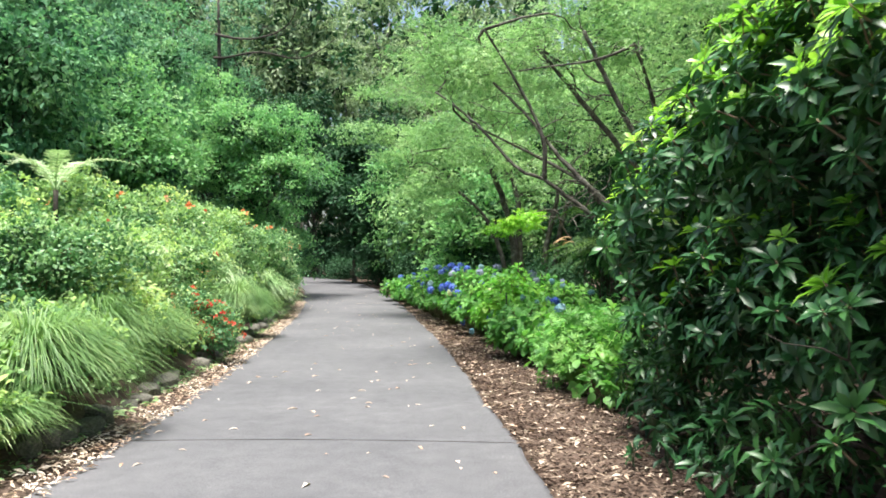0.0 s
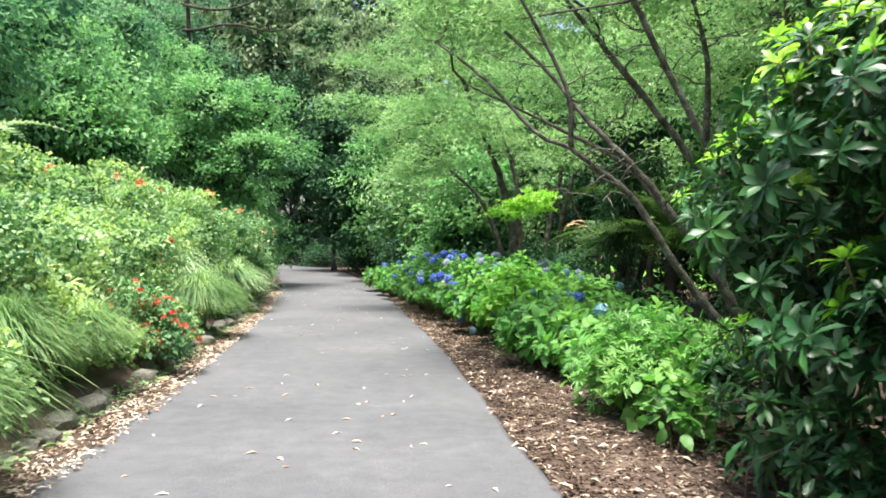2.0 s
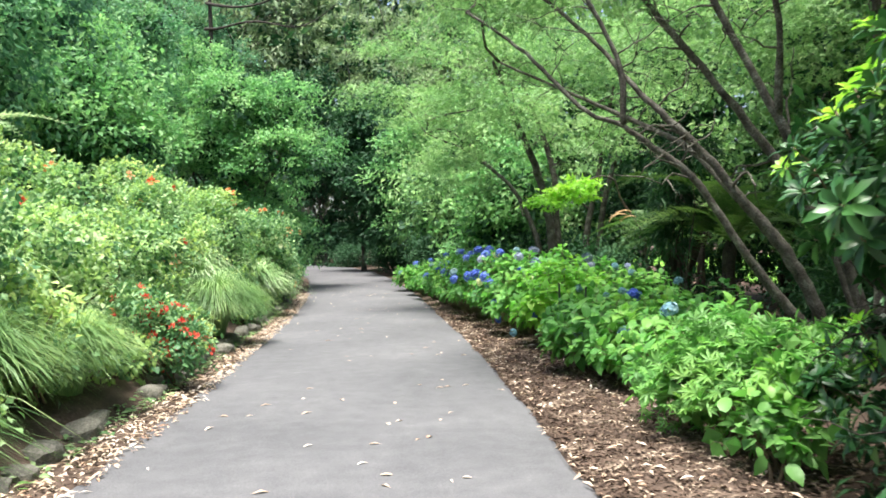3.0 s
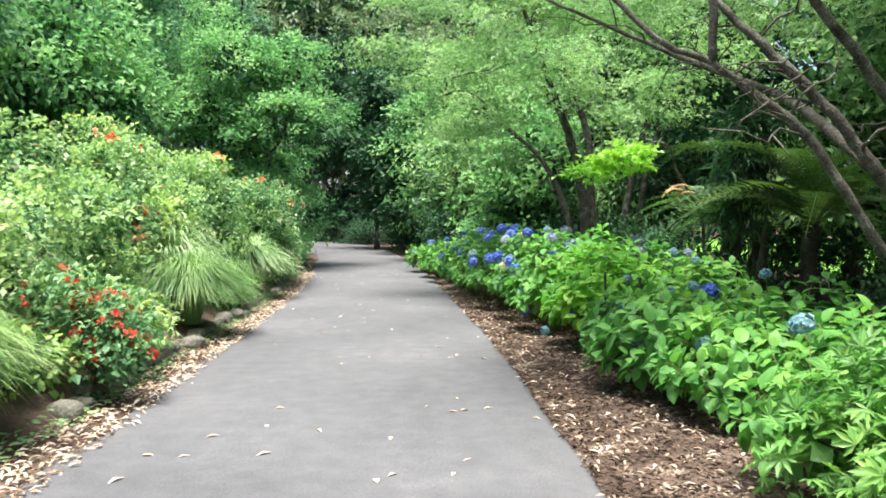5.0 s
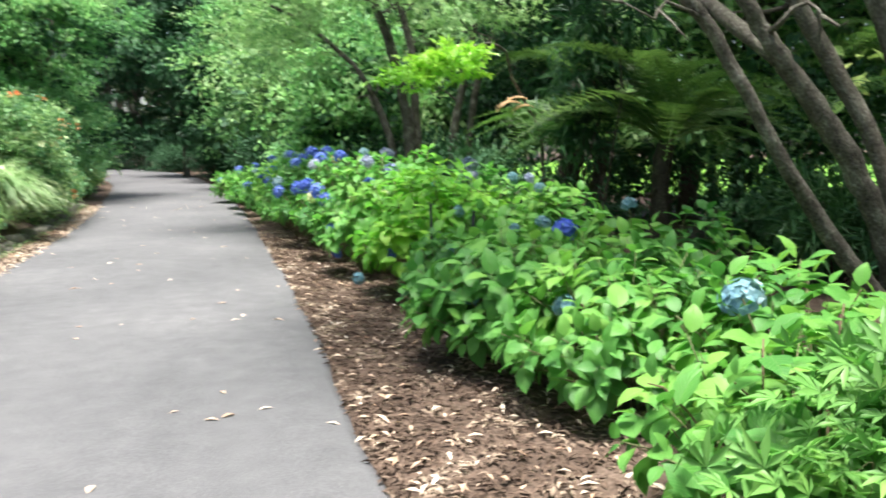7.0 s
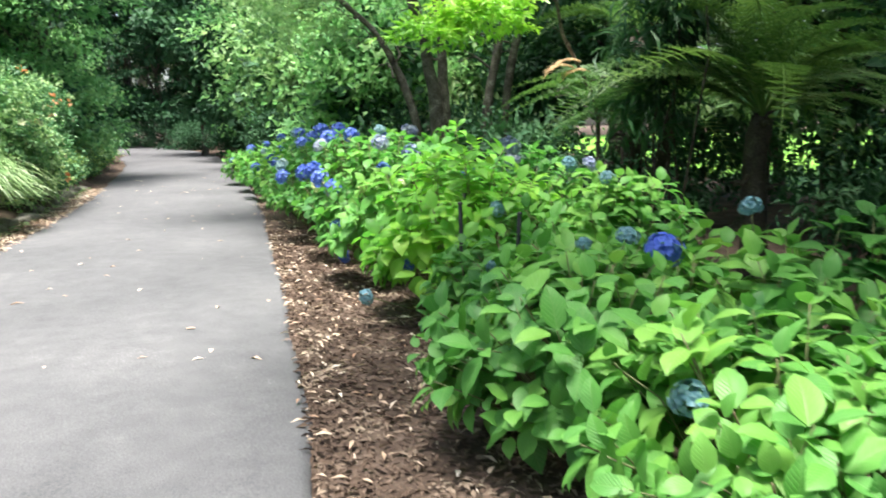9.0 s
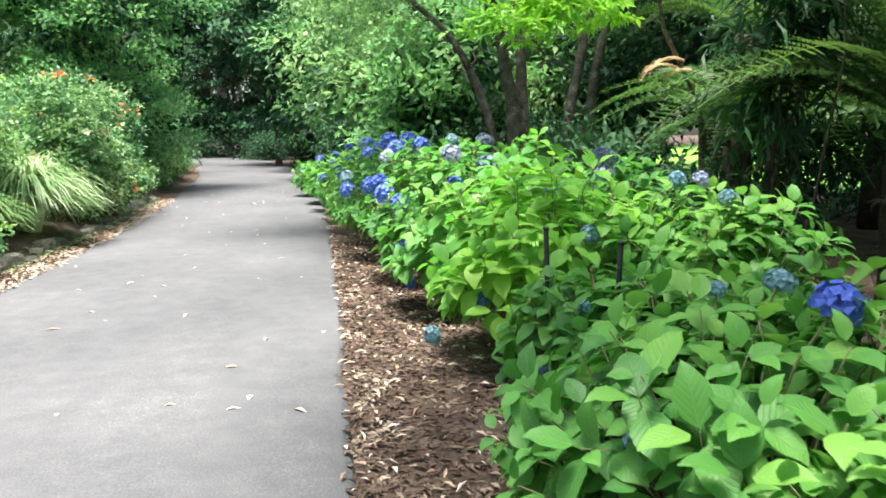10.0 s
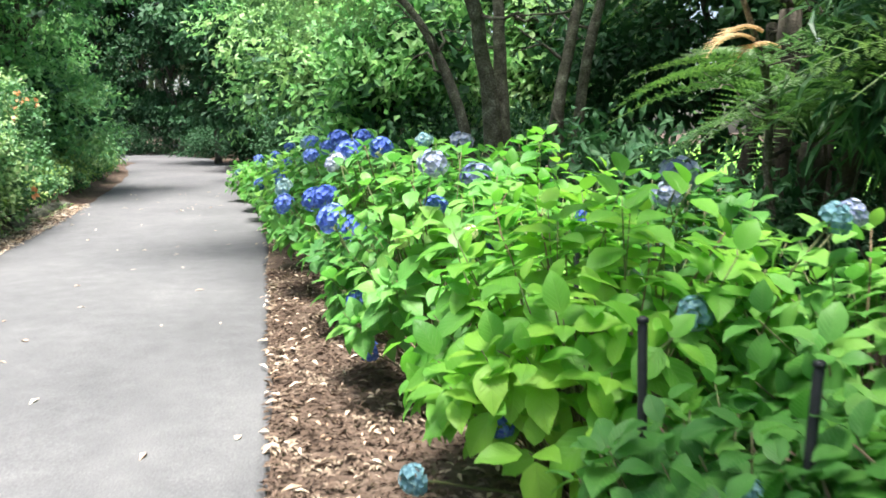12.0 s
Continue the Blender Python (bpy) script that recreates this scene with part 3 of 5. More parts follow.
def tussock(x, y, height, reach, blades, mat, label, width=0.0065):
    """An arching tuft of narrow blades."""
    z = gz(x, y) - 0.02
    t = thing("grass_tussock", x, y, z, label, "ornamental grass", "grass tufts in the flower bed")
    for shell in range(2):
        n = blades // 2
        az = RNG.uniform(0, 2 * np.pi, n)
        out = np.column_stack([np.cos(az), np.sin(az), np.zeros(n)])
        side = np.column_stack([-np.sin(az), np.cos(az), np.zeros(n)])
        foot = out * (RNG.random(n) ** 0.6 * 0.16)[:, None]
        R = reach * RNG.uniform(0.35, 1.15, n)
        H = height * RNG.uniform(0.75, 1.2, n) * (1.1 if shell else 0.9)
        tw = RNG.normal(size=n) * 0.38
        s = np.linspace(0, 1, 6)
        rows = []
        for u in s:
            rad = R * (u ** 1.5)
            zz = H * (2.15 * u - 1.55 * u ** 2.2 * (0.7 + 0.5 * R / reach))
            w = width * (1 - u) ** 0.5 * (0.4 + 1.2 * min(u * 4, 1) * 0.6)
            c = foot + out * rad[:, None] + side * (tw * rad)[:, None] + np.column_stack([np.zeros((n, 2)), np.maximum(zz, -0.02 + 0.03 * RNG.random(n))])
            rows += [c - side * w, c + side * w]
        V = np.stack(rows, 1)
        f = []
        for i in range(5):
            f += [(2 * i, 2 * i + 1, 2 * i + 3), (2 * i, 2 * i + 3, 2 * i + 2)]
        F = np.array(f)[None] + (np.arange(n) * 12)[:, None, None]
        part("inner_tuft" if shell else "outer_tuft", Acc().add(V.reshape(-1, 3), F.reshape(-1, 3)).mesh("blades", mat), t)
    return t


def frond_mesh(length, mat, pinna=0.28, droop=0.6, n=26, leaflets=7):
    """A fern frond along x: midrib with feathered side leaflets on both sides."""
    acc = Acc()
    s = np.linspace(0, 1, 14)
    rib = np.column_stack([s * length * (1 - 0.12 * droop * s), np.zeros(14), length * (0.6 * s - (droop + 0.32) * s ** 2.1)])
    tube(acc, rib, np.linspace(0.012, 0.002, 14), 5)
    for sg in (1, -1):
        for u in np.linspace(0.14, 0.985, n):
            c = np.array([np.interp(u, s, rib[:, k]) for k in range(3)])
            size = pinna * math.sin(min(1, u * 1.7 + 0.15) * np.pi / 2) * (1 - u ** 2.6) + 0.02
            way = unit(np.array((0.45, sg, -0.15 + RNG.normal() * 0.08)))
            t = np.linspace(0.08, 1, leaflets)
            P = c + way * size * t[:, None]
            w = size * 0.16 * (1.1 - t)
            for q in (1, -1):
                D = np.tile(np.cross(way, (0, 0, 1)) * q + way * 0.5, (leaflets, 1))
                v, f = place(DIAMOND, P, D, np.tile((0, 0, 1.0), (leaflets, 1)), w * 1.6 + 0.006, size / leaflets * 0.9)
                acc.add(v, f)
    return acc.mesh("frond", mat, False)


def aim(at, way, roll=0.0):
    """Pose with x along way and z as near up as can be."""
    x = Vector(way).normalized()
    y = Vector((0, 0, 1)).cross(x).normalized()
    z = x.cross(y)
    return Matrix(((x.x, y.x, z.x, at[0]), (x.y, y.y, z.y, at[1]), (x.z, y.z, z.z, at[2]), (0, 0, 0, 1))) @ pose(0, 0, 0, roll)


# -- glossy evergreen shrubs right beside the path --
def whorl_mesh(mat_old, mat_new, size, new_share):
    """A shoot: a ring of long leathery leaves below, younger ones above."""
    acc = Acc()
    for n, lift, L, mat in ((8, -0.25, size, 0), (6, 0.25, size * 0.9, 1 if new_share else 0), (5, 0.9, size * 0.62, 1 if new_share else 0)):
        a = np.linspace(0, 2 * np.pi, n, endpoint=False) + RNG.uniform(0, 1)
        D = np.column_stack([np.cos(a), np.sin(a), np.full(n, lift)]) + RNG.normal(size=(n, 3)) * 0.13
        N = np.column_stack([-np.cos(a) * lift, -np.sin(a) * lift, np.ones(n)])
        v, f = place(LEATHER, np.column_stack([np.cos(a), np.sin(a), np.full(n, lift)]) * 0.012, D, N, L * RNG.uniform(0.8, 1.15, n), size * 0.27)
        acc.add(v, f, mat)
    tube(acc, np.array([(0, 0, -0.12), (0, 0, -0.05), (0, 0, 0.02)]), (0.006, 0.005, 0.004), 5, 2)
    return acc.mesh("leaf_whorl", [mat_old, mat_new, TWIG])


WHORLS = [whorl_mesh(RHODO, RHODO_NEW, s, k) for s, k in ((0.155, 1), (0.14, 1), (0.165, 0), (0.13, 0))]


def rhododendron(x, y, lobes, shoots, label, trunks):
    z = gz(x, y) - 0.03
    t = thing("rhododendron_bush", x, y, z, label, "rhododendron", "evergreen shrubs beside the path")
    lb = local(lobes, x, y, z)
    for (fx, fy, r) in trunks:
        c = lb[int(RNG.integers(len(lb)))]
        part("trunk", limb_mesh("trunk", bend((fx - x, fy - y, 0), c[:3] + (0, 0, 0.2), 0.0, 0.05, 9), r, r * 0.35, BARK_DARK, 8, 5, 0.7), t)
    for c in lb:
        part("limb", limb_mesh("limb", bend((0, 0, 0.4), c[:3], 0.15, 0.07, 8), 0.03, 0.01, BARK_DARK, 6, 7, c[3] * 0.8), t)
    v, f = foliage(lb, shoots, 9, 0.12, LANCE, 0.15, 0.045, 1.0, 0.3, 0.25, 0.0, 0.5)
    part("inner_foliage", Acc().add(v, f).mesh("inner_foliage", RHODO), t)
    P, O = clumps(lb, shoots, 1, 0.03, 1, 0.72, 0.2, 0.42)
    keep = (P[:, 2] > 0.12) & (RNG.random(len(P)) < np.clip(0.12 + 0.55 * P[:, 2], 0, 1))
    P, O = P[keep], O[keep]
    score = P[:, 0] + RNG.normal(size=len(P)) * 0.1
    order = np.argsort(score)
    acc, mats = Acc(), [RHODO, RHODO_NEW, TWIG]
    top = lb[:, 2].max()
    for k, i in enumerate(order):
        o = unit(O[i] * 0.8 + np.array((-0.1, 0, 0.75)) + RNG.normal(size=3) * 0.25)
        m = Matrix.Translation(P[i]) @ Vector(o).to_track_quat("Z", "Y").to_matrix().to_4x4() @ pose(0, 0, 0, 0, 0, RNG.uniform(0, 360)) @ Matrix.Scale(RNG.uniform(0.8, 1.2), 4)
        young = O[i][2] > 0.05 and P[i][2] > 0.7 and RNG.random() < 0.06 + 0.15 * P[i][2] + 0.45 * min(max(P[i][2] - 1.9, 0.0), 1.0)
        me = WHORLS[int(RNG.integers(0, 2)) if young else int(RNG.integers(2, 4))]
        if k < 300:
            part("leaf_whorl", me, t, "", m)
        else:
            v = np.empty(len(me.vertices) * 3)
            me.vertices.foreach_get("co", v)
            v = v.reshape(-1, 3) @ np.array(m.to_3x3()).T + np.array(m.translation)
            f = np.empty(len(me.polygons) * 3, np.int32)
            me.loops.foreach_get("vertex_index", f)
            mi = np.empty(len(me.polygons), np.int32)
            me.polygons.foreach_get("material_index", mi)
            acc.v.append(v)
            acc.f.append(f.reshape(-1, 3) + acc.n)
            acc.m.append(mi)
            acc.n += len(v)
    if acc.n:
        part("foliage", acc.mesh("foliage", mats), t)
    return t


rhododendron(2.9, 4.4, [(2.5, 3.6, 2.35, 0.75), (2.35, 4.5, 2.45, 0.8), (2.3, 5.3, 2.3, 0.8), (2.5, 4.0, 1.3, 0.75), (2.3, 5.0, 1.3, 0.75), (2.2, 5.7, 1.2, 0.65), (2.3, 3.4, 0.55, 0.6), (2.2, 4.7, 0.4, 0.55), (1.85, 5.3, 0.3, 0.4), (1.7, 6.1, 0.22, 0.3), (2.2, 4.4, 2.75, 0.5), (2.1, 5.4, 2.75, 0.5), (3.3, 3.0, 1.9, 0.9), (3.3, 4.6, 2.7, 0.9), (2.9, 2.4, 1.3, 0.8), (3.2, 5.6, 2.6, 0.8)],
             1050, "large glossy dark green rhododendron with lime new growth", [(2.7, 4.2, 0.06), (2.9, 4.7, 0.07), (2.75, 5.1, 0.05)])
rhododendron(2.3, 7.8, [(2.05, 6.5, 2.2, 0.68), (2.0, 7.3, 1.75, 0.6), (2.2, 7.9, 1.9, 0.6), (2.1, 6.4, 1.2, 0.6), (2.6, 7.2, 2.6, 0.7), (2.8, 8.2, 2.3, 0.7), (2.9, 6.5, 2.9, 0.75), (2.0, 6.3, 0.4, 0.45), (3.2, 7.6, 1.5, 0.7), (1.9, 7.2, 0.45, 0.42), (2.5, 8.6, 0.6, 0.5), (3.0, 8.5, 1.1, 0.6)],
             680, "glossy dark green rhododendron with bare brown trunks", [(2.0, 7.95, 0.055), (2.12, 8.1, 0.05), (2.4, 7.7, 0.05), (2.25, 7.3, 0.04)])

# -- hydrangea hedge --
G = "leafy green hydrangea with "
hydrangea(1.72, 10.2, 0.95, 0.6, [("pale", 1.46, 10.17, 0.96, 0.95)], 120, G + "one pale teal flower head on mulch", 66, 0.13)
hydrangea(2.4, 11.2, 0.95, 0.65, [], 0, "leafy green hydrangea without flowers on mulch", 60)
hydrangea(1.84, 12.0, 0.9, 0.7, [("pale", 1.45, 12.0, 0.6, 0.85)], 220, G + "one pale teal flower head", 112, 0.135)
hydrangea(1.52, 13.1, 0.95, 0.8, [("blue", 1.8, 13.05, 0.92, 1.0), ("pale", 1.72, 13.3, 0.95, 0.7), ("pale", 1.55, 13.45, 0.9, 0.5), ("pale", 1.14, 13.0, 0.5, 0.9), ("blue", 1.22, 13.35, 0.4, 0.5)], 280, G + "vivid blue and pale teal flower heads", 150, 0.142)
hydrangea(2.6, 13.4, 1.05, 0.75, [("pale", 2.45, 13.5, 1.05, 0.8)], 0, G + "a pale flower head behind the hedge", 70)
hydrangea(1.8, 14.35, 0.8, 0.66, [("blue", 1.4, 14.2, 0.5, 0.6)], 240, G + "drooping blue flower heads near the mulch", 120, 0.145)
hydrangea(1.42, 14.72, 0.8, 0.5, [("pale", 1.08, 14.5, 0.32, 0.8), ("blue", 1.18, 14.4, 0.42, 0.65), ("violet", 1.1, 14.62, 0.24, 0.6), ("pale", 1.3, 14.5, 0.62, 0.6)], 120, "small hydrangea with drooping teal flower heads among stakes", 84, 0.13)
hydrangea(2.3, 15.35, 1.15, 0.72, [("pale", 2.2, 15.0, 1.12, 0.7)], 90, G + "a faded pale flower head", 100, 0.14)
hydrangea(1.35, 15.9, 1.36, 0.8, [("pale", 0.55, 15.55, 0.25, 0.8), ("blue", 0.85, 15.4, 0.5, 0.6), ("violet", 1.76, 16.1, 1.32, 1.0), ("pale", 1.5, 15.3, 0.9, 0.8), ("pale", 2.05, 15.4, 1.2, 0.8), ("violet", 2.3, 15.7, 1.18, 0.7)], 290, "yellow-green hydrangea with faded violet flower heads", 112, 0.158, True)
hydrangea(2.1, 16.9, 1.25, 0.75, [("violet", 1.9, 16.6, 1.2, 0.8), ("blue", 1.5, 16.6, 1.1, 0.7)], 60, G + "faded violet flower heads", 80)
hydrangea(0.95, 17.5, 1.4, 0.76, [("blue", 0.21, 17.6, 1.02, 1.1), ("cream", 0.6, 17.0, 0.95, 0.6), ("blue", 0.35, 17.2, 0.6, 0.7), ("violet", 0.77, 16.95, 1.36, 0.9), ("blue", 0.8, 17.2, 1.12, 0.8), ("cream", 0.95, 16.9, 1.0, 0.6), ("blue", 0.42, 17.2, 0.3, 0.7)], 160, G + "blue, violet and cream flower heads", 100, 0.15)
for hx, hy, hh, hr, kinds, lime in ((0.75, 19.1, 1.5, 0.8, "blue blue violet pale blue cream blue", False), (1.6, 18.6, 1.5, 0.8, "violet blue", True), (0.4, 20.7, 1.5, 0.8, "blue blue pale cream blue blue blue", False), (1.3, 20.7, 1.5, 0.75, "blue violet", False),
                              (0.1, 22.3, 1.45, 0.8, "blue pale blue blue", False), (-0.15, 23.7, 1.4, 0.78, "blue pale blue violet blue", False), (-0.4, 25.2, 1.2, 0.78, "blue blue pale", False), (0.5, 24.2, 1.3, 0.7, "blue blue", False), (-0.75, 26.8, 1.15, 0.75, "blue pale", False), (-1.15, 28.5, 1.05, 0.7, "blue", False), (-1.6, 30.3, 0.9, 0.7, "pale", False)):
    hydrangea(hx, hy, hh, hr, some_heads(hx, hy, hh, hr * 0.97, kinds.split()), 0, G + "blue and pale blue flower heads", 74, 0.15, lime)

# -- black stakes among the hydrangeas --
for px, py, ph, lean in ((1.42, 14.5, 0.94, 3), (1.17, 14.85, 0.98, -1), (1.5, 16.85, 0.9, 1)):
    acc = Acc()
    tube(acc, [(0, 0, -0.02), (0, 0, 0.3), (0, 0, ph - 0.006), (0, 0, ph)], (0.014, 0.014, 0.014, 0.011), 10)
    st = thing("garden_stake", px, py, gz(px, py), "black metal garden stake standing among hydrangea leaves", "stake", "garden stakes in the hedge")
    st.rotation_euler = (0, radians(lean), 0)
    shaft = part("shaft", acc.mesh("shaft", POST), st)
    cap = Acc()
    tube(cap, [(0, 0, ph), (0, 0, ph + 0.012), (0, 0, ph + 0.018)], (0.017, 0.017, 0.008), 10)
    part("cap", cap.mesh("cap", POST), shaft)

# -- pale ferny shrub with cut leaves in front of the hedge --
shrub("cutleaf_shrub", 1.75, 9.55, [(1.75, 9.5, 0.55, 0.45), (1.5, 9.8, 0.42, 0.36), (2.1, 9.2, 0.6, 0.45), (1.7, 9.1, 0.4, 0.36)], HYDRANGEA, "light green cut-leaved shrub at the edge of the mulch", count=150, per=7, radius=0.07, template=PALMATE, length=0.1, width=0.1, droop=0.1, stems=9)
shrub("low_shrub", 1.75, 8.6, [(1.7, 8.6, 0.3, 0.28), (1.9, 8.9, 0.4, 0.3)], HYDRANGEA, "small light green broad-leaved plant at the edge of the mulch", count=36, per=4, radius=0.08, template=WAVY, length=0.13, width=0.08, stems=6)

# -- maples whose limbs lean over the path --
def maple(name, x, y, limbs, lobes, label, count, trunk_r, leaf=MAPLE, length=0.092, bark=BARK):
    z = gz(x, y) - 0.05
    t = thing(name, x, y, z, label, "maple", "maples beside the path")
    for pts, r0, r1 in limbs:
        p = np.array(pts, float) - (x, y, z)
        u = np.linspace(0, len(p) - 1, 5 * len(p))
        q = np.column_stack([np.interp(u, np.arange(len(p)), p[:, k]) for k in range(3)])
        for _ in range(6):
            q[1:-1] = (q[:-2] + 2 * q[1:-1] + q[2:]) / 4
        q[1:-1] += RNG.normal(size=(len(q) - 2, 3)) * r0 * 0.07
        part("limb", limb_mesh("limb", q, r0, r1, bark, 9, 8, 0.6), t)
    lb = local(lobes, x, y, z)
    for c in lb[::2]:
        a = np.array(limbs[int(RNG.integers(len(limbs)))][0][-1], float) - (x, y, z)
        if np.linalg.norm(a - c[:3]) < 4:
            part("branch", limb_mesh("branch", bend(a, c[:3], 0.1, 0.07, 8), 0.025, 0.006, bark, 6, 6, 0.9), t)
    v, f = foliage(lb, int(count * 0.8), 34, 0.25, STAR, length, length * 1.0, 0.22, 0.2, 0.45, 0.4, 0.65, 1.1)
    part("crown", Acc().add(v, f).mesh("crown", leaf, False), t)
    return t


maple("maple_tree", 4.0, 12.1, [
    ([(3.95, 12.0, 0), (3.45, 12.0, 0.52), (3.08, 12.0, 0.92), (2.8, 12.0, 1.3), (2.54, 12.0, 1.72), (2.27, 12.0, 2.16), (2.05, 12.0, 2.35), (1.7, 12.0, 2.6), (1.5, 12.0, 2.78), (1.15, 12.0, 2.87), (0.9, 12.1, 3.15), (0.5, 12.4, 3.7), (-0.1, 12.7, 4.2)], 0.062, 0.016),
    ([(3.75, 12.1, 0), (3.6, 12.05, 0.5), (3.43, 12.0, 0.93), (3.2, 12.0, 1.36), (2.96, 12.0, 1.67), (2.7, 12.0, 1.96), (2.5, 12.0, 2.27), (2.25, 12.05, 2.56), (1.98, 12.1, 2.85), (1.74, 12.2, 3.12), (1.4, 12.5, 3.7), (0.8, 12.9, 4.4)], 0.092, 0.022),
    ([(4.5, 12.9, 0), (4.2, 13.0, 1.4), (3.64, 13.2, 2.4), (2.73, 13.2, 3.6), (2.27, 13.2, 4.14), (1.5, 13.0, 5.0)], 0.085, 0.03),
    ([(4.3, 12.2, 0), (3.8, 12.2, 1.6), (3.2, 12.2, 2.84), (2.53, 12.2, 4.1), (2.1, 12.1, 5.0)], 0.075, 0.03),
    ([(2.7, 12.0, 1.96), (2.55, 13.1, 2.65), (2.1, 14.5, 3.23), (1.3, 14.9, 3.7), (0.4, 15.2, 4.2)], 0.055, 0.015),
    ([(1.5, 12.0, 2.78), (1.5, 11.95, 3.4), (1.1, 12.0, 4.2), (0.6, 11.7, 4.9)], 0.04, 0.015),
    ([(3.2, 12.2, 2.84), (3.1, 11.8, 3.8), (2.7, 11.4, 4.6)], 0.05, 0.02),
    ([(4.3, 12.4, 0), (4.3, 12.2, 1.8), (4.1, 11.8, 3.2), (3.8, 11.4, 4.6)], 0.08, 0.03)],
    [(0.6, 12.8, 4.5, 0.75), (1.5, 13.5, 4.8, 0.9), (2.5, 12.7, 5.2, 1.0), (3.6, 11.3, 4.9, 0.9), (0.7, 14.6, 4.8, 0.6), (3.4, 13.7, 5.0, 1.0), (0.2, 14.0, 4.9, 0.8), (3.2, 9.8, 4.6, 0.9),
     (-0.2, 13.2, 4.9, 0.6), (4.4, 14.6, 4.2, 1.0), (3.4, 16.0, 4.6, 1.0)],
    "multi-stemmed maple with leaning grey limbs and light green leaves", 560, 0.08)

maple("maple_tree", 2.3, 22.3, [
    ([(2.0, 22.2, 0), (1.95, 22.25, 2.2), (1.6, 22.0, 3.4), (1.0, 21.0, 4.5), (0.6, 20.4, 5.4)], 0.13, 0.035),
    ([(2.15, 22.3, 0), (2.1, 22.4, 2.0), (2.1, 22.6, 3.4), (1.7, 23.0, 4.8), (1.2, 23.2, 6.0)], 0.12, 0.03),
    ([(1.85, 22.3, 0), (1.7, 22.4, 1.6), (1.2, 22.6, 2.9), (0.2, 22.8, 3.8), (-0.9, 22.9, 4.3)], 0.09, 0.02),
    ([(2.8, 22.5, 0), (2.8, 22.5, 2.0), (3.2, 22.7, 3.4), (3.5, 22.4, 5.2)], 0.12, 0.03),
    ([(2.9, 22.6, 0), (3.3, 22.9, 2.7), (3.9, 23.2, 4.3), (4.4, 23.0, 5.5)], 0.09, 0.03)],
    [(0.0, 21.8, 4.6, 1.0), (-0.8, 23.2, 4.7, 0.9), (0.8, 20.2, 5.2, 1.0), (1.4, 22.4, 5.6, 1.2), (2.5, 21.5, 5.8, 1.2), (0.4, 23.6, 6.0, 1.1), (3.4, 22.2, 5.7, 1.2), (1.9, 23.8, 6.8, 1.3), (0.0, 21.0, 6.2, 1.0), (4.3, 23.0, 6.3, 1.2), (1.0, 19.4, 4.0, 0.8), (-1.4, 22.4, 4.2, 0.6), (-1.6, 23.0, 5.25, 0.5), (-2.3, 23.0, 5.25, 0.5), (-2.9, 22.9, 5.2, 0.4), (-2.0, 23.5, 6.3, 0.5), (-1.3, 24.0, 6.5, 0.6), (2.6, 20.0, 3.6, 0.9), (3.6, 20.6, 4.4, 1.0), (-0.4, 20.6, 3.3, 0.6), (0.6, 22.6, 3.3, 0.8), (-0.6, 24.4, 3.4, 0.8)],
    "dark-trunked maple group with layered light green leaves", 900, 0.12)

# low bright spray hanging over the hedge
sp = thing("maple_sapling", 3.2, 18.0, gz(3.2, 18.0) - 0.03, "slender young maple with bright yellow-green leaves above the hedge", "maple", "maples beside the path")
line = np.concatenate([bend((0, 0, 0), (-0.1, -0.1, 1.6), 0, 0.03, 6), bend((-0.1, -0.1, 1.6), (-0.8, -1.0, 2.62), 0, 0.03, 5)[1:], bend((-0.8, -1.0, 2.62), (-2.05, -2.3, 2.25), 0.12, 0.03, 8)[1:]])
part("trunk", limb_mesh("trunk", line, 0.035, 0.006, BARK, 7, 8, 0.5), sp)
lb = local([(1.2, 15.7, 2.2, 0.22), (1.42, 15.85, 2.3, 0.24), (1.02, 15.62, 2.12, 0.17), (1.7, 16.05, 2.4, 0.24), (1.95, 16.35, 2.48, 0.18)], 3.2, 18.0, gz(3.2, 18.0) - 0.03)
part("crown", Acc().add(*foliage(lb, 85, 9, 0.07, STAR, 0.09, 0.09, 0.25, 0.3, 0.4, 0.3, 0.6, 1.1)).mesh("crown", RHODO_NEW, False), sp)

# -- tree fern and strap-leaved shrub in the shade --
def tree_fern(x, y, h, fronds, length, label, dead=(), low=()):
    z = gz(x, y) - 0.03
    t = thing("tree_fern", x, y, z, label, "tree fern", "ferns under the maples")
    part("trunk", limb_mesh("trunk", bend((0, 0, 0), (0.05, 0, h), 0, 0.02, 10), 0.13, 0.1, BARK_DARK, 10, 6, 0.2), t)
    me = [frond_mesh(length, FERN), frond_mesh(length * 0.85, FERN, 0.24, 0.75)]
    for k in range(fronds):
        a = k * 2.399 + RNG.uniform(-0.2, 0.2)
        part("frond", me[k % 2], t, "", aim((0.05, 0, h), (math.cos(a), math.sin(a), RNG.uniform(0.0, 1.2)), RNG.uniform(-20, 20)))
    for a, lift in low:
        part("frond", me[0], t, "", aim((0.05, 0, h), (math.cos(radians(a)), math.sin(radians(a)), lift), RNG.uniform(-25, 25)))
    if dead:
        dm = frond_mesh(0.34, DEADFROND, 0.12, 0.5, 14)
        for d in dead:
            part("dead_frond", dm, t, "withered orange-brown frond", aim((d[0] - x, d[1] - y, d[2] - z), (-1, -0.2, -0.1)))
    return t


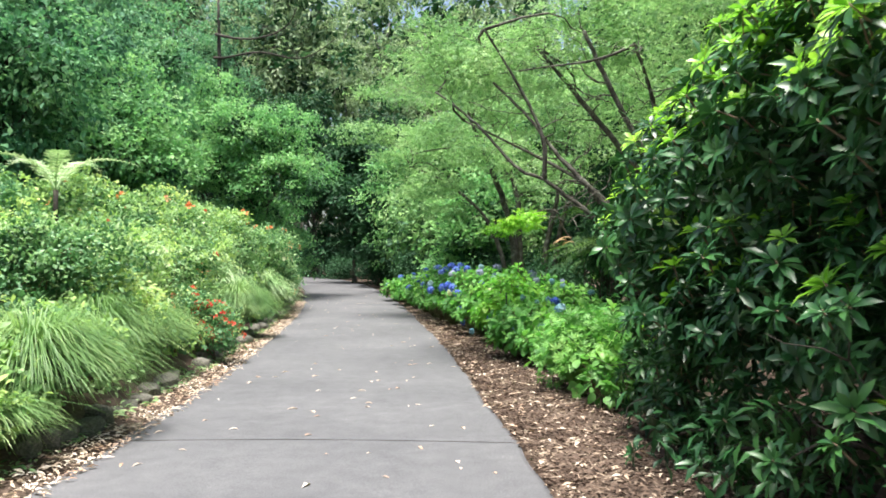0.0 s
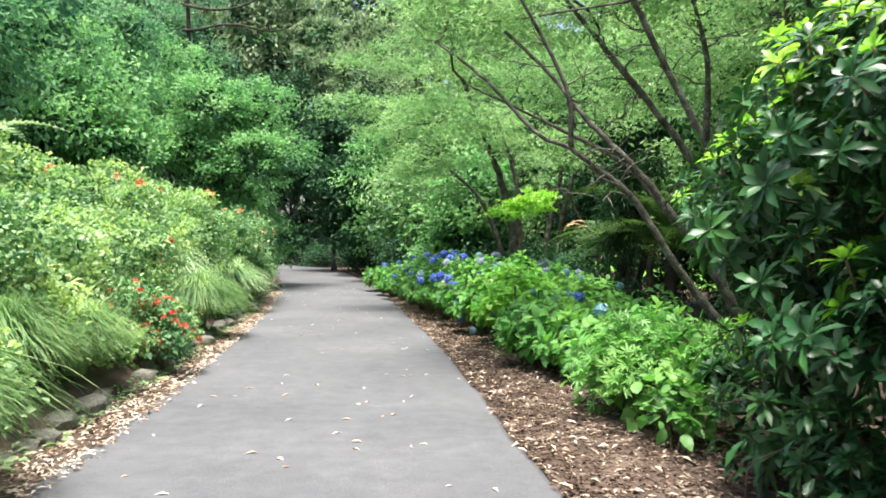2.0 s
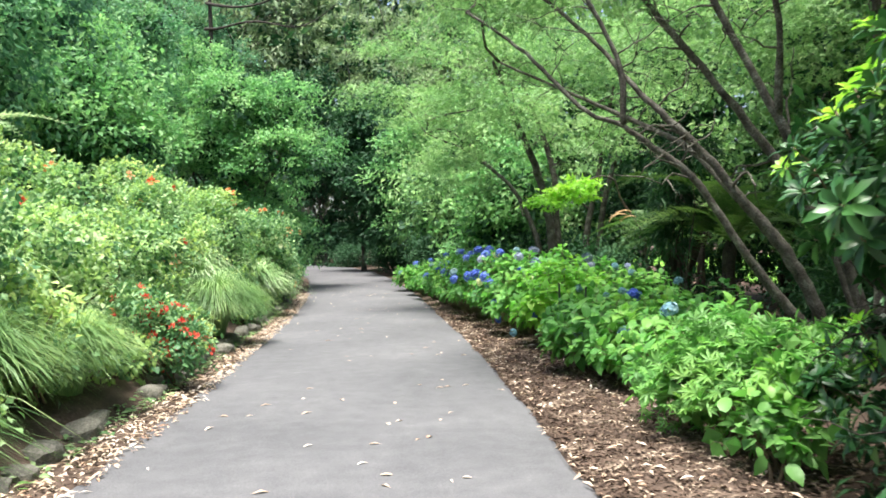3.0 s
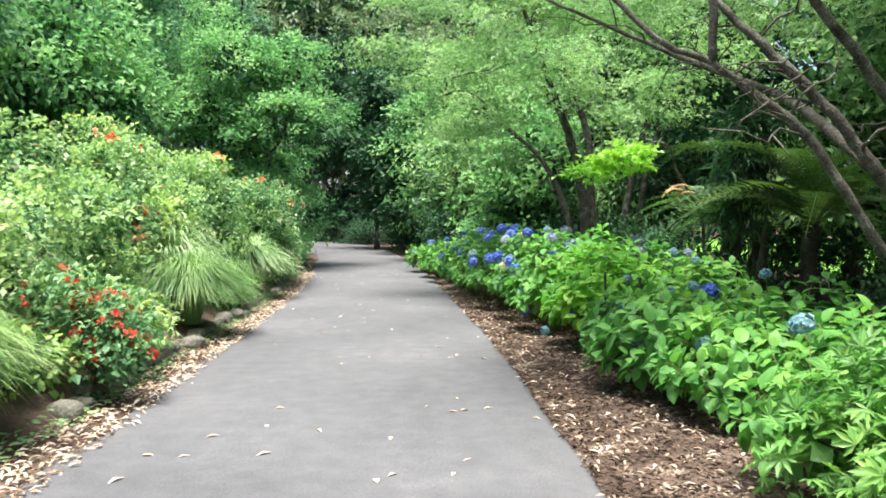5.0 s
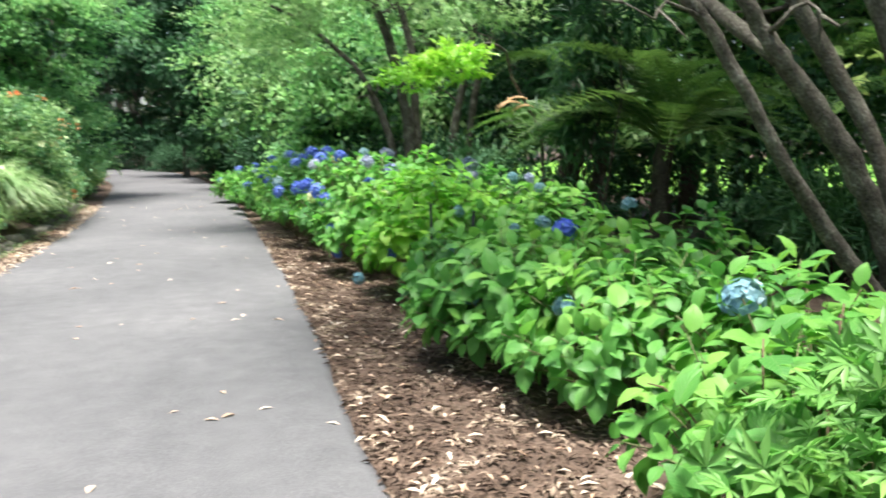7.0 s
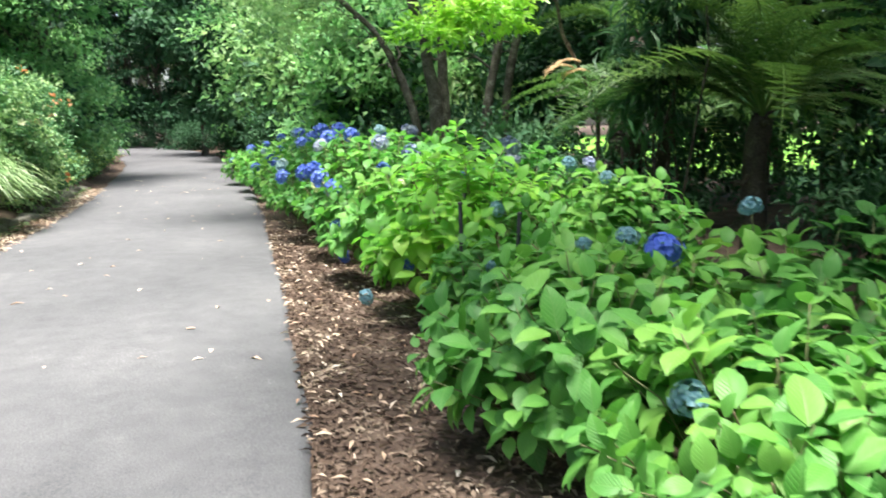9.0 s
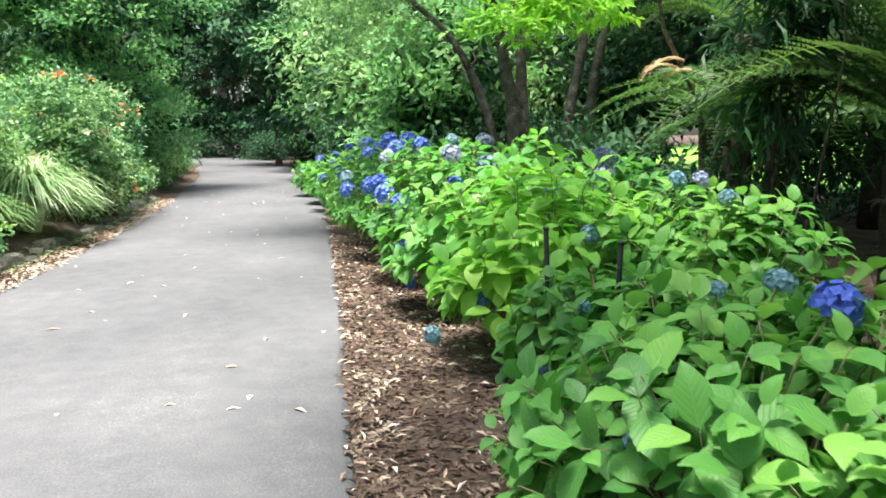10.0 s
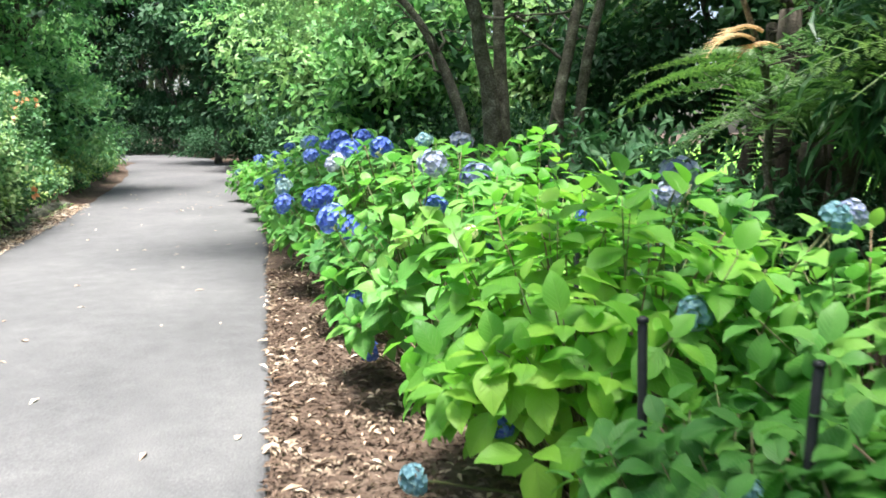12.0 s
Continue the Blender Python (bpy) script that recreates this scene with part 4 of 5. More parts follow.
tree_fern(4.05, 16.4, 1.55, 24, 2.1, "dark tree fern with arching fronds and one orange dead frond", [(2.62, 17.2, 2.02), (2.8, 17.25, 1.98), (2.72, 17.3, 2.08)], [(140, 0.5), (148, 0.25), (155, 0.45), (162, 0.15), (170, 0.4), (134, 0.2), (180, 0.3)])
tree_fern(3.6, 18.3, 1.45, 18, 1.7, "green tree fern with low arching fronds behind the hedge")
tree_fern(5.6, 14.2, 1.9, 14, 1.7, "dark tree fern with arching green fronds")
tree_fern(4.2, 19.8, 2.6, 12, 1.8, "tree fern lit green under the maples")


def strap_shrub(x, y, lobes, count, label):
    return shrub("strap_leaved_shrub", x, y, lobes, STRAP, label, count=count, per=7, radius=0.09, template=LANCE, length=0.24, width=0.035, droop=0.75, stems=8, flat=1.0, stem_mat=BARK_DARK)


strap_shrub(3.2, 16.6, [(3.25, 16.8, 1.5, 0.3), (3.2, 16.8, 1.95, 0.34), (3.3, 16.8, 2.4, 0.4), (3.5, 16.6, 2.9, 0.45)], 130, "dark shrub with long drooping narrow leaves")
strap_shrub(5.4, 15.2, [(5.2, 15.1, 0.6, 0.4), (5.4, 15.4, 0.9, 0.45), (5.7, 14.8, 0.7, 0.4)], 110, "dark shrub with long drooping narrow leaves in deep shade")
for bx, by, tx, ty, tz in ((4.1, 20.4, 4.5, 20.6, 2.6), (4.5, 19.8, 5.0, 20.0, 2.6), (3.9, 18.6, 4.4, 18.8, 2.3)):
    tr = thing("leaning_trunk", bx, by, gz(bx, by) - 0.05, "bare leaning brown tree trunk in the shade", "trunk", "bare trunks under the maples")
    part("stem", limb_mesh("stem", bend((0, 0, 0), (tx - bx, ty - by, tz), 0, 0.03, 8), 0.09, 0.06, BARK_DARK, 8, 3, 0.5), tr)

# -- flower bed on the bank --
REDF, ORANGEF, CREAMF, REDC = cluster_flower("flower", RED, 0.09, 11), cluster_flower("flower", ORANGE, 0.105, 12), open_flower("flower", CREAM, 0.075), cluster_flower("flower", RED, 0.06, 9)


def bank_lobes(x, y, r, h, n):
    out = []
    for _ in range(n):
        a, d = RNG.uniform(0, 2 * np.pi), RNG.uniform(0, 0.75) * r
        px, py = x + math.cos(a) * d, y + math.sin(a) * d
        q = r * RNG.uniform(0.3, 0.5)
        out.append((px, py, gz(px, py) + RNG.uniform(0.25, max(0.3, h - q)), q))
    return out


BG = "flowering shrubs on the bank"
for sx, sy, sr, sh, mat, extra, fl, words, tem, ln, wd in (
    (-4.5, 5.6, 0.8, 1.81, BED, BED_YELLOW, [(REDF, 3)], "pale green shrub with a few red flowers on the bank", LANCE, 0.08, 0.048),
    (-5.6, 7.8, 1.2, 2.54, BED, BED_YELLOW, [(CREAMF, 5), (REDF, 4)], "tall light green shrub with cream and red flowers", LANCE, 0.09, 0.055),
    (-4.15, 8.6, 0.45, 0.85, BED_DARK, BED, [(CREAMF, 3)], "dark green shrub beside a grass tuft", LANCE, 0.07, 0.042),
    (-4.9, 9.9, 0.9, 2.05, BED_DARK, BED, [(REDF, 2)], "dark leafy shrub on the bank", LANCE, 0.08, 0.048),
    (-5.8, 10.8, 1.2, 2.54, BED, BED_YELLOW, [(ORANGEF, 5), (CREAMF, 4)], "sprawling pale green shrub with yellow tips", LANCE, 0.09, 0.055),
    (-3.95, 10.3, 0.6, 1.20, BED_YELLOW, BED, [], "low yellow-green shrub beside the stone border", LANCE, 0.09, 0.055),
    (-4.9, 12.4, 0.95, 1.87, BED, BED_YELLOW, [(REDF, 5), (CREAMF, 5)], "light green shrub with pink and red flowers", LANCE, 0.08, 0.048),
    (-3.62, 12.6, 0.55, 0.98, BED_DARK, BED, [(REDC, 80)], "low dark shrub covered in red flower clusters", LANCE, 0.07, 0.042),
    (-5.9, 13.8, 1.2, 2.54, BED, BED_YELLOW, [(ORANGEF, 7), (CREAMF, 4)], "tall pale green shrub with orange flowers", LANCE, 0.09, 0.055),
    (-4.7, 14.6, 0.9, 1.81, BED, BED_YELLOW, [(REDF, 5), (CREAMF, 3)], "light green flowering shrub on the bank", LANCE, 0.08, 0.048),
    (-4.2, 14.6, 0.45, 0.6, BED_YELLOW, BED, [], "low yellow-green plant behind the stone border", LANCE, 0.08, 0.05),
    (-5.3, 16.8, 1.1, 2.42, BED, BED_YELLOW, [(ORANGEF, 6), (REDF, 6)], "pale green shrub with red and orange flowers", LANCE, 0.08, 0.048),
    (-6.3, 18.2, 1.3, 2.78, BED, BED_YELLOW, [(ORANGEF, 8), (CREAMF, 6)], "tall pale shrub with orange and cream flowers", LANCE, 0.09, 0.055),
    (-5.2, 19.2, 0.9, 2.05, BED, BED_YELLOW, [(REDF, 4), (ORANGEF, 4)], "light green flowering shrub on the bank", LANCE, 0.08, 0.048),
    (-5.9, 21.6, 1.2, 2.66, BED, BED_YELLOW, [(ORANGEF, 8), (CREAMF, 6)], "pale green shrub with salmon flowers", LANCE, 0.09, 0.055),
    (-5.45, 24.9, 1.2, 2.6, BED, BED_DARK, [(ORANGEF, 11), (CREAMF, 44)], "rounded glossy shrub with salmon and cream flowers", LANCE, 0.09, 0.055),
    (-5.6, 26.7, 1.1, 2.4, BED_DARK, BED, [(ORANGEF, 9), (CREAMF, 30)], "rounded glossy shrub with orange flowers", LANCE, 0.09, 0.055),
    (-6.0, 28.8, 0.95, 1.93, BED_DARK, BED_DARK, [(CREAMF, 3)], "dark green shrub at the bend of the path", LANCE, 0.08, 0.045),
):
    shrub("flowering_shrub", sx, sy, bank_lobes(sx, sy, sr, sh, 14), mat, words, count=int(190 * sr * sr + 60 * sh), per=15, radius=0.1, template=tem, length=ln, width=wd, extra=(extra, 0.35), flowers=fl, group=BG, stems=5)

for gx, gy, gh, gr, gb, mat, words in (
    (-3.6, 4.6, 0.6, 0.7, 1500, GRASS, "arching green grass tuft over the stone border"),
    (-3.35, 6.0, 0.4, 0.5, 900, GRASS, "short green grass tuft on the stone border"),
    (-3.6, 7.15, 0.85, 1.0, 3000, GRASS, "large arching green grass tuft over the stone border"),
    (-4.6, 6.5, 0.8, 0.8, 1200, GRASS, "arching green grass tuft on the bank"),
    (-4.05, 9.5, 0.85, 0.85, 2000, GRASS, "fine yellow-green grass tuft among shrubs"),
    (-3.95, 10.9, 0.75, 0.75, 1800, GRASS, "fine green grass tuft among shrubs"),
    (-4.25, 16.75, 0.95, 0.9, 2800, GRASS, "arching bright green grass tuft beside the stone border"),
    (-5.2, 14.0, 0.9, 0.7, 900, STRIPED, "pale striped grass tuft on the bank"),
):
    tussock(gx, gy, gh, gr, gb, mat, words)
tussock(-5.1, 22.6, 1.05, 1.0, 1300, STRIPED, "pale striped broad-bladed grass tuft", 0.018)
for gx, gy in ((-5.2, 11.6), (-5.5, 15.3), (-5.1, 18.3), (-6.1, 9.2), (-6.4, 16.4), (-5.7, 20.2)):
    tussock(gx, gy, 1.25, 0.95, 420, STRIPED, "tall pale arching strap-leaved plant among the shrubs", 0.014)
tussock(-5.0, 21.0, 0.7, 0.7, 600, GRASS, "arching green grass tuft on the bank", 0.012)

# low plants that spill over the stone border
y = 2.4
k = 0
while y < 42:
    x = float(edge_left(y)) - RNG.uniform(0.62, 0.9)
    if not (6.5 < y < 8.1 or 8.9 < y < 9.9 or 10.2 < y < 11.5 or 11.9 < y < 13.2 or 14.9 < y < 18.3 or 20.2 < y < 23.6):
        q = RNG.uniform(0.26, 0.42)
        mat, other, words = ((BED, BED_YELLOW, "low pale green plant spilling over the stone border"), (BED_DARK, BED, "low dark green plant behind the stone border"), (BED_YELLOW, BED, "low yellow-green plant behind the stone border"))[k % 3]
        z0 = gz(x, y)
        shrub("border_plant", x, y, [(x, y, z0 + q * 0.7, q), (x + 0.15, y + 0.25, z0 + q * 0.5, q * 0.7), (x - 0.3, y - 0.1, z0 + q * 1.3, q)], mat, words, count=80 if y < 20 else 40, per=10, radius=0.08, template=LANCE, length=0.085, width=0.055, extra=(other, 0.3), group="low plants along the border", stems=2)
    y += RNG.uniform(0.55, 0.8)
    k += 1

# pale fern plumes above the bank
pf = thing("pale_fern", -5.8, 12.2, gz(-5.8, 12.2), "pale silvery fern standing above the shrubs", "fern")
pm = frond_mesh(1.3, STRIPED, 0.2, 0.55, 20)
for a in (0.3, 1.4, 2.7, 3.9, 5.2):
    part("frond", pm, pf, "", aim((0, 0, 2.0), (math.cos(a), math.sin(a), 0.7)))
part("stem", limb_mesh("stem", bend((0, 0, -0.05), (0, 0, 2.02), 0, 0.02, 6), 0.05, 0.035, BARK_DARK), pf)


# -- stone border --
def stone_mesh(seed):
    bm = bmesh.new()
    bmesh.ops.create_icosphere(bm, subdivisions=2, radius=1.0)
    for v in bm.verts:
        p = v.co.copy()
        q = Vector([math.copysign(abs(c) ** 0.6, c) for c in p])
        v.co = q * (1 + 0.22 * noise.noise(p * 1.3 + Vector((seed * 3.7, 0, 0))) + 0.08 * noise.noise(p * 4 + Vector((0, seed, 0))))
    me = bpy.data.meshes.new("stone")
    bm.to_mesh(me)
    bm.free()
    me.materials.append(STONE)
    for p in me.polygons:
        p.use_smooth = seed % 2 == 0
    return me


STONES = [stone_mesh(k) for k in range(6)]
border = thing("stone_border", 0, 0, 0, "low border of rough weathered garden stones", "stone border", "", "structure")
y = -1.0
k = 0
while y < 30:
    w = RNG.uniform(0.08, 0.24)
    y += w
    x = float(edge_left(y)) - 0.45 + RNG.normal() * 0.06
    hgt = RNG.uniform(0.05, 0.12)
    if RNG.random() < 0.8:
        part("stone", STONES[k % 6], border, "", pose(x, y, float(rise(y)) + hgt * 0.6, RNG.uniform(-8, 8), RNG.uniform(-8, 8), RNG.uniform(-15, 15)) @ Matrix.Diagonal((0.13, w * 0.96, hgt, 1)))
    y += w
    k += 1

# -- trees --
tree("bright_green_tree", -7.6, 32.6, np.concatenate([crown_lobes(-7.5, 32.4, 4.6, 2.9, 2.9, 3.9, 26, 1.0), crown_lobes(-7.4, 31.8, 2.4, 2.6, 2.4, 1.4, 8, 0.8)]), BRIGHT, "dense bright green tree at the bend of the path", count=800, per=36, radius=0.22, length=0.16, width=0.085, trunk_r=0.17, limbs=10, inner=0.82)
for tx, ty, th, tr, mat, n, words in (
    (-9.6, 17.5, 8.5, 2.4, BANKLEAF, 800, "dark green evergreen tree on the bank"),
    (-11.5, 23.0, 10.5, 2.9, BLUISH, 900, "tall bluish green tree on the bank"),
    (-10.6, 27.0, 7.0, 2.2, BRIGHT, 700, "light green tree on the bank"),
    (-13.5, 18.0, 12.0, 3.2, BANKLEAF, 800, "tall dark green tree on the bank"),
    (-12.2, 31.5, 11.0, 2.8, BANKLEAF, 800, "tall dark green tree behind the shrubs"),
    (-15.0, 27.0, 14.0, 3.4, BLUISH, 800, "tall bluish green tree on the hillside"),
    (-9.0, 12.0, 7.0, 2.0, BANKLEAF, 600, "dark green evergreen tree on the bank"),
    (-14.0, 36.0, 14.0, 3.2, BANKLEAF, 700, "tall dark green tree on the hillside"),
    (-10.5, 38.5, 10.0, 2.8, BRIGHT, 700, "green tree behind the bend of the path"),
    # the next seven trees are unseen, added to block skylight around the start
    (-9.5, 5.0, 10.0, 2.8, BANKLEAF, 500, "tall green tree on the bank"),
    (-10.0, -3.0, 11.0, 3.0, BLUISH, 400, "tall bluish green tree on the bank"),
    (-6.5, -11.0, 12.0, 3.2, BANKLEAF, 400, "unseen tall green tree behind the start, blocks skylight"),
    (0.5, -16.0, 13.0, 3.4, BANKLEAF, 400, "unseen tall green tree behind the start, blocks skylight"),
    (6.5, -9.0, 12.0, 3.2, BANKLEAF, 400, "unseen tall green tree behind the start, blocks skylight"),
    (8.5, -2.0, 11.0, 3.0, BANKLEAF, 400, "unseen tall green tree behind the rhododendrons, blocks skylight"),
    (4.0, -3.0, 5.0, 2.0, BANKLEAF, 400, "unseen dense green tree beside the start, blocks skylight"),
    (-12.0, 44.0, 17.0, 3.2, BLUISH, 600, "tall bluish green tree behind the bend of the path"),
    (-12.5, 13.0, 12.0, 3.0, BANKLEAF, 700, "tall green tree on the bank"),
    (-17.5, 22.0, 16.0, 3.8, BLUISH, 700, "tall bluish green tree on the hillside"),
    (-8.8, 22.5, 5.5, 1.9, BRIGHT, 500, "leafy green tree above the flower bed"),
):
    z0 = gz(tx, ty)
    tree("evergreen_tree", tx, ty, np.concatenate([crown_lobes(tx, ty, z0 + th * 0.55, tr, tr, th * 0.45, 22, tr * 0.42), crown_lobes(tx, ty, z0 + 1.6, tr * 0.9, tr * 0.9, 1.3, 6, tr * 0.36)]), mat, words,
         count=int(n * 0.62), per=36, radius=0.25, length=0.17, width=0.095, inner=0.85, trunk_r=0.18, limbs=7, bark=BARK_DARK, droop=0.5)

# bare dead limbs high over the bend
dt = thing("bare_tree", -12.5, 41.0, gz(-12.5, 41.0) - 0.05, "leafless dark tree with long bare limbs", "tree", "trees behind the path")
bole = part("trunk", limb_mesh("trunk", bend((0, 0, 0), (1.0, 0.5, 13.5), 0, 0.02, 12), 0.22, 0.06, BARK_DARK, 9), dt)
for a, q in (((0.8, 0.4, 10.4), (7.2, -1.2, 10.9)), ((0.9, 0.4, 11.6), (5.4, -1.6, 12.4))):
    part("limb", limb_mesh("limb", bend(a, q, -0.5, 0.1, 16), 0.075, 0.02, BARK_DARK, 6, 10, 1.8), bole)

# dark understorey at the foot of the bank trees
for ux, uy, ur, uh in ((-8.3, 21.0, 1.5, 2.2), (-8.0, 25.0, 1.4, 2.2), (-7.6, 15.0, 1.3, 2.0), (-8.2, 29.0, 1.5, 2.4), (-7.6, 35.5, 1.5, 2.6), (-9.2, 40.5, 1.8, 2.6)):
    shrub("understorey_shrub", ux, uy, bank_lobes(ux, uy, ur, uh, 12), BANKLEAF, "dark green shrub under the bank trees", count=240, per=14, radius=0.18, template=LANCE, length=0.15, width=0.055, group="dark shrubs under the trees", stems=3)

# trees that close the view at the bend
for tx, ty, th, tr, mat, n, words in (
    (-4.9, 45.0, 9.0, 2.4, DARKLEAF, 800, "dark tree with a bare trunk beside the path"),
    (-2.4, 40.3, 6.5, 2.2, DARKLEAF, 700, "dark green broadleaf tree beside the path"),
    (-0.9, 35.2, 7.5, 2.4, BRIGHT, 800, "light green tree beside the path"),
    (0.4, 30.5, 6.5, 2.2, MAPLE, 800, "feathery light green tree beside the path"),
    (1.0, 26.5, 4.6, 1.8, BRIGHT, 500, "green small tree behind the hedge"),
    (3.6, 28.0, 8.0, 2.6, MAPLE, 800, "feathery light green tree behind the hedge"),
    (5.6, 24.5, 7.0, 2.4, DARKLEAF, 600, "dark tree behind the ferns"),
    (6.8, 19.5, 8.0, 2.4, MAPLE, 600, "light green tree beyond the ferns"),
    # yellow leaf colour imitates sunlit foliage behind the maple limbs
    (7.2, 13.0, 8.5, 2.4, BED_YELLOW, 500, "tree behind the maple, sunlight put into yellow-green leaves"),
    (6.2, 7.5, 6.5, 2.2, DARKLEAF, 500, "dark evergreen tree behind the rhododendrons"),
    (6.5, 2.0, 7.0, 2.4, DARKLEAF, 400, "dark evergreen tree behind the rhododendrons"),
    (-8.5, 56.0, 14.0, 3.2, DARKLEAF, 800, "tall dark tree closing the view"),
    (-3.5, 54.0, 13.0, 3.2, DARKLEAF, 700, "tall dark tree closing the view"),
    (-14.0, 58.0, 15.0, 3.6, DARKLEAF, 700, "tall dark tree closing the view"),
    (2.5, 46.0, 12.0, 3.4, BRIGHT, 700, "tall green tree behind the maples"),
    (7.5, 36.0, 12.0, 3.4, MAPLE, 700, "tall light green tree behind the maples"),
    (12.0, 27.0, 12.0, 3.4, BRIGHT, 500, "tall green tree beyond the lawn"),
    (11.5, 16.0, 12.0, 3.2, BRIGHT, 450, "light green tree in the sun beyond the ferns"),
    (11.5, 9.0, 12.0, 3.2, BRIGHT, 400, "light green tree in the sun beyond the maples"),
    (12.5, 21.5, 13.0, 3.2, MAPLE, 450, "light green tree in the sun beyond the ferns"),
    (-11.5, 60.0, 14.0, 3.4, DARKLEAF, 800, "tall dark tree closing the view"),
    (-17.5, 66.0, 16.0, 4.0, DARKLEAF, 700, "tall dark tree closing the view"),
    # light leaf colour of the next two stands for sun at the lawn
    (9.6, 13.0, 10.0, 2.6, BRIGHT, 700, "light green tree at the edge of the lawn"),
    (9.6, 19.5, 10.0, 2.6, BRIGHT, 700, "light green tree at the edge of the lawn"),
    (9.8, 26.0, 11.0, 2.8, BRIGHT, 700, "green tree at the edge of the lawn"),
    # four trees whose yellow leaf colour stands in for sunlight
    (15.0, 12.0, 11.0, 3.2, BED_YELLOW, 500, "tree beyond the lawn, sunlight put into yellow-green leaves"),
    (15.5, 18.0, 11.0, 3.2, BED_YELLOW, 500, "tree beyond the lawn, sunlight put into yellow-green leaves"),
    (15.0, 6.0, 11.0, 3.2, BED_YELLOW, 400, "tree beyond the lawn, sunlight put into yellow-green leaves"),
    (16.0, 24.0, 11.0, 3.2, BED_YELLOW, 400, "tree beyond the lawn, sunlight put into yellow-green leaves"),
    (-5.5, 64.0, 25.0, 4.6, OLIVE, 1300, "tall olive green tree far behind the path"),
    (-19.0, 46.0, 16.0, 4.0, BLUISH, 600, "tall bluish green tree on the hillside"),
):
    z0 = gz(tx, ty)
    low = 2.2 if th > 5 else 1.2
    tree("broadleaf_tree", tx, ty, np.concatenate([crown_lobes(tx, ty, z0 + th * 0.56, tr, tr, th * 0.44, 22, tr * 0.42), crown_lobes(tx, ty, z0 + low, tr * 0.9, tr * 0.9, 1.1, 6, tr * 0.34)]), mat, words,
         count=int(n * (0.6 if ty < 40 else 0.45)), per=28 if ty < 40 else 24, radius=0.28, length=0.19 if ty < 40 else 0.3, width=0.1 if ty < 40 else 0.16, inner=0.78, trunk_r=0.16, limbs=7, flat=0.35, droop=0.35)

# broad high crowns added to block light, so the ferns and rhododendrons stay dark
for tx, ty, cz, words in ((7.4, 15.5, 8.2, "broad dark tree added to shade the ferns"), (7.0, 7.2, 7.2, "broad dark tree added to shade the rhododendrons"), (7.4, 22.5, 8.6, "broad dark tree added to shade the maples"), (7.6, 0.0, 7.6, "broad dark tree added for shade beside the start of the path")):
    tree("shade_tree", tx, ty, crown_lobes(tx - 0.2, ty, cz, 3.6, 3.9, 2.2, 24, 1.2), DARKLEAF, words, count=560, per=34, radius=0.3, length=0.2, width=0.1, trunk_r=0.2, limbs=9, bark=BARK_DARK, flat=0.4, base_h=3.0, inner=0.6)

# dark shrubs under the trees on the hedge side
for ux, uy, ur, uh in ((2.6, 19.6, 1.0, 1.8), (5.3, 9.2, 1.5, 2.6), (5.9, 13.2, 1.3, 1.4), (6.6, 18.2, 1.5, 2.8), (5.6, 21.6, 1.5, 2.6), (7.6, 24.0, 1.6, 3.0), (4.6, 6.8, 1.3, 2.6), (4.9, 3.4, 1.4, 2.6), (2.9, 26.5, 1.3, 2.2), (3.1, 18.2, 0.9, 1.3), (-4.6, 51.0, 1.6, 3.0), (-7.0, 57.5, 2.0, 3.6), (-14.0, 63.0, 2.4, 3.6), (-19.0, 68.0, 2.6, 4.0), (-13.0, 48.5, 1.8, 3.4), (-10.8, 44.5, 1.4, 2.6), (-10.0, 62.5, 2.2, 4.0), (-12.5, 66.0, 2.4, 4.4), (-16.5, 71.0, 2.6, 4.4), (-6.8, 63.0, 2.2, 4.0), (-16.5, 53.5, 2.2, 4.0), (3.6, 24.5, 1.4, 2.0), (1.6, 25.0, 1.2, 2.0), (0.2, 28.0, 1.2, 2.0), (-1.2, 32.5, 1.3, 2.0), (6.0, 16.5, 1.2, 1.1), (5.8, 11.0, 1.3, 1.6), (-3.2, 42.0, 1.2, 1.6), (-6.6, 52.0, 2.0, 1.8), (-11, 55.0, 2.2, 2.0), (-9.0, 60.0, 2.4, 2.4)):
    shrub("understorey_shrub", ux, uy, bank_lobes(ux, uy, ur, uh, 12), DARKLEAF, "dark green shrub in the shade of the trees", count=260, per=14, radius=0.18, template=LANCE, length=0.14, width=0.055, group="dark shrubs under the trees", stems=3)

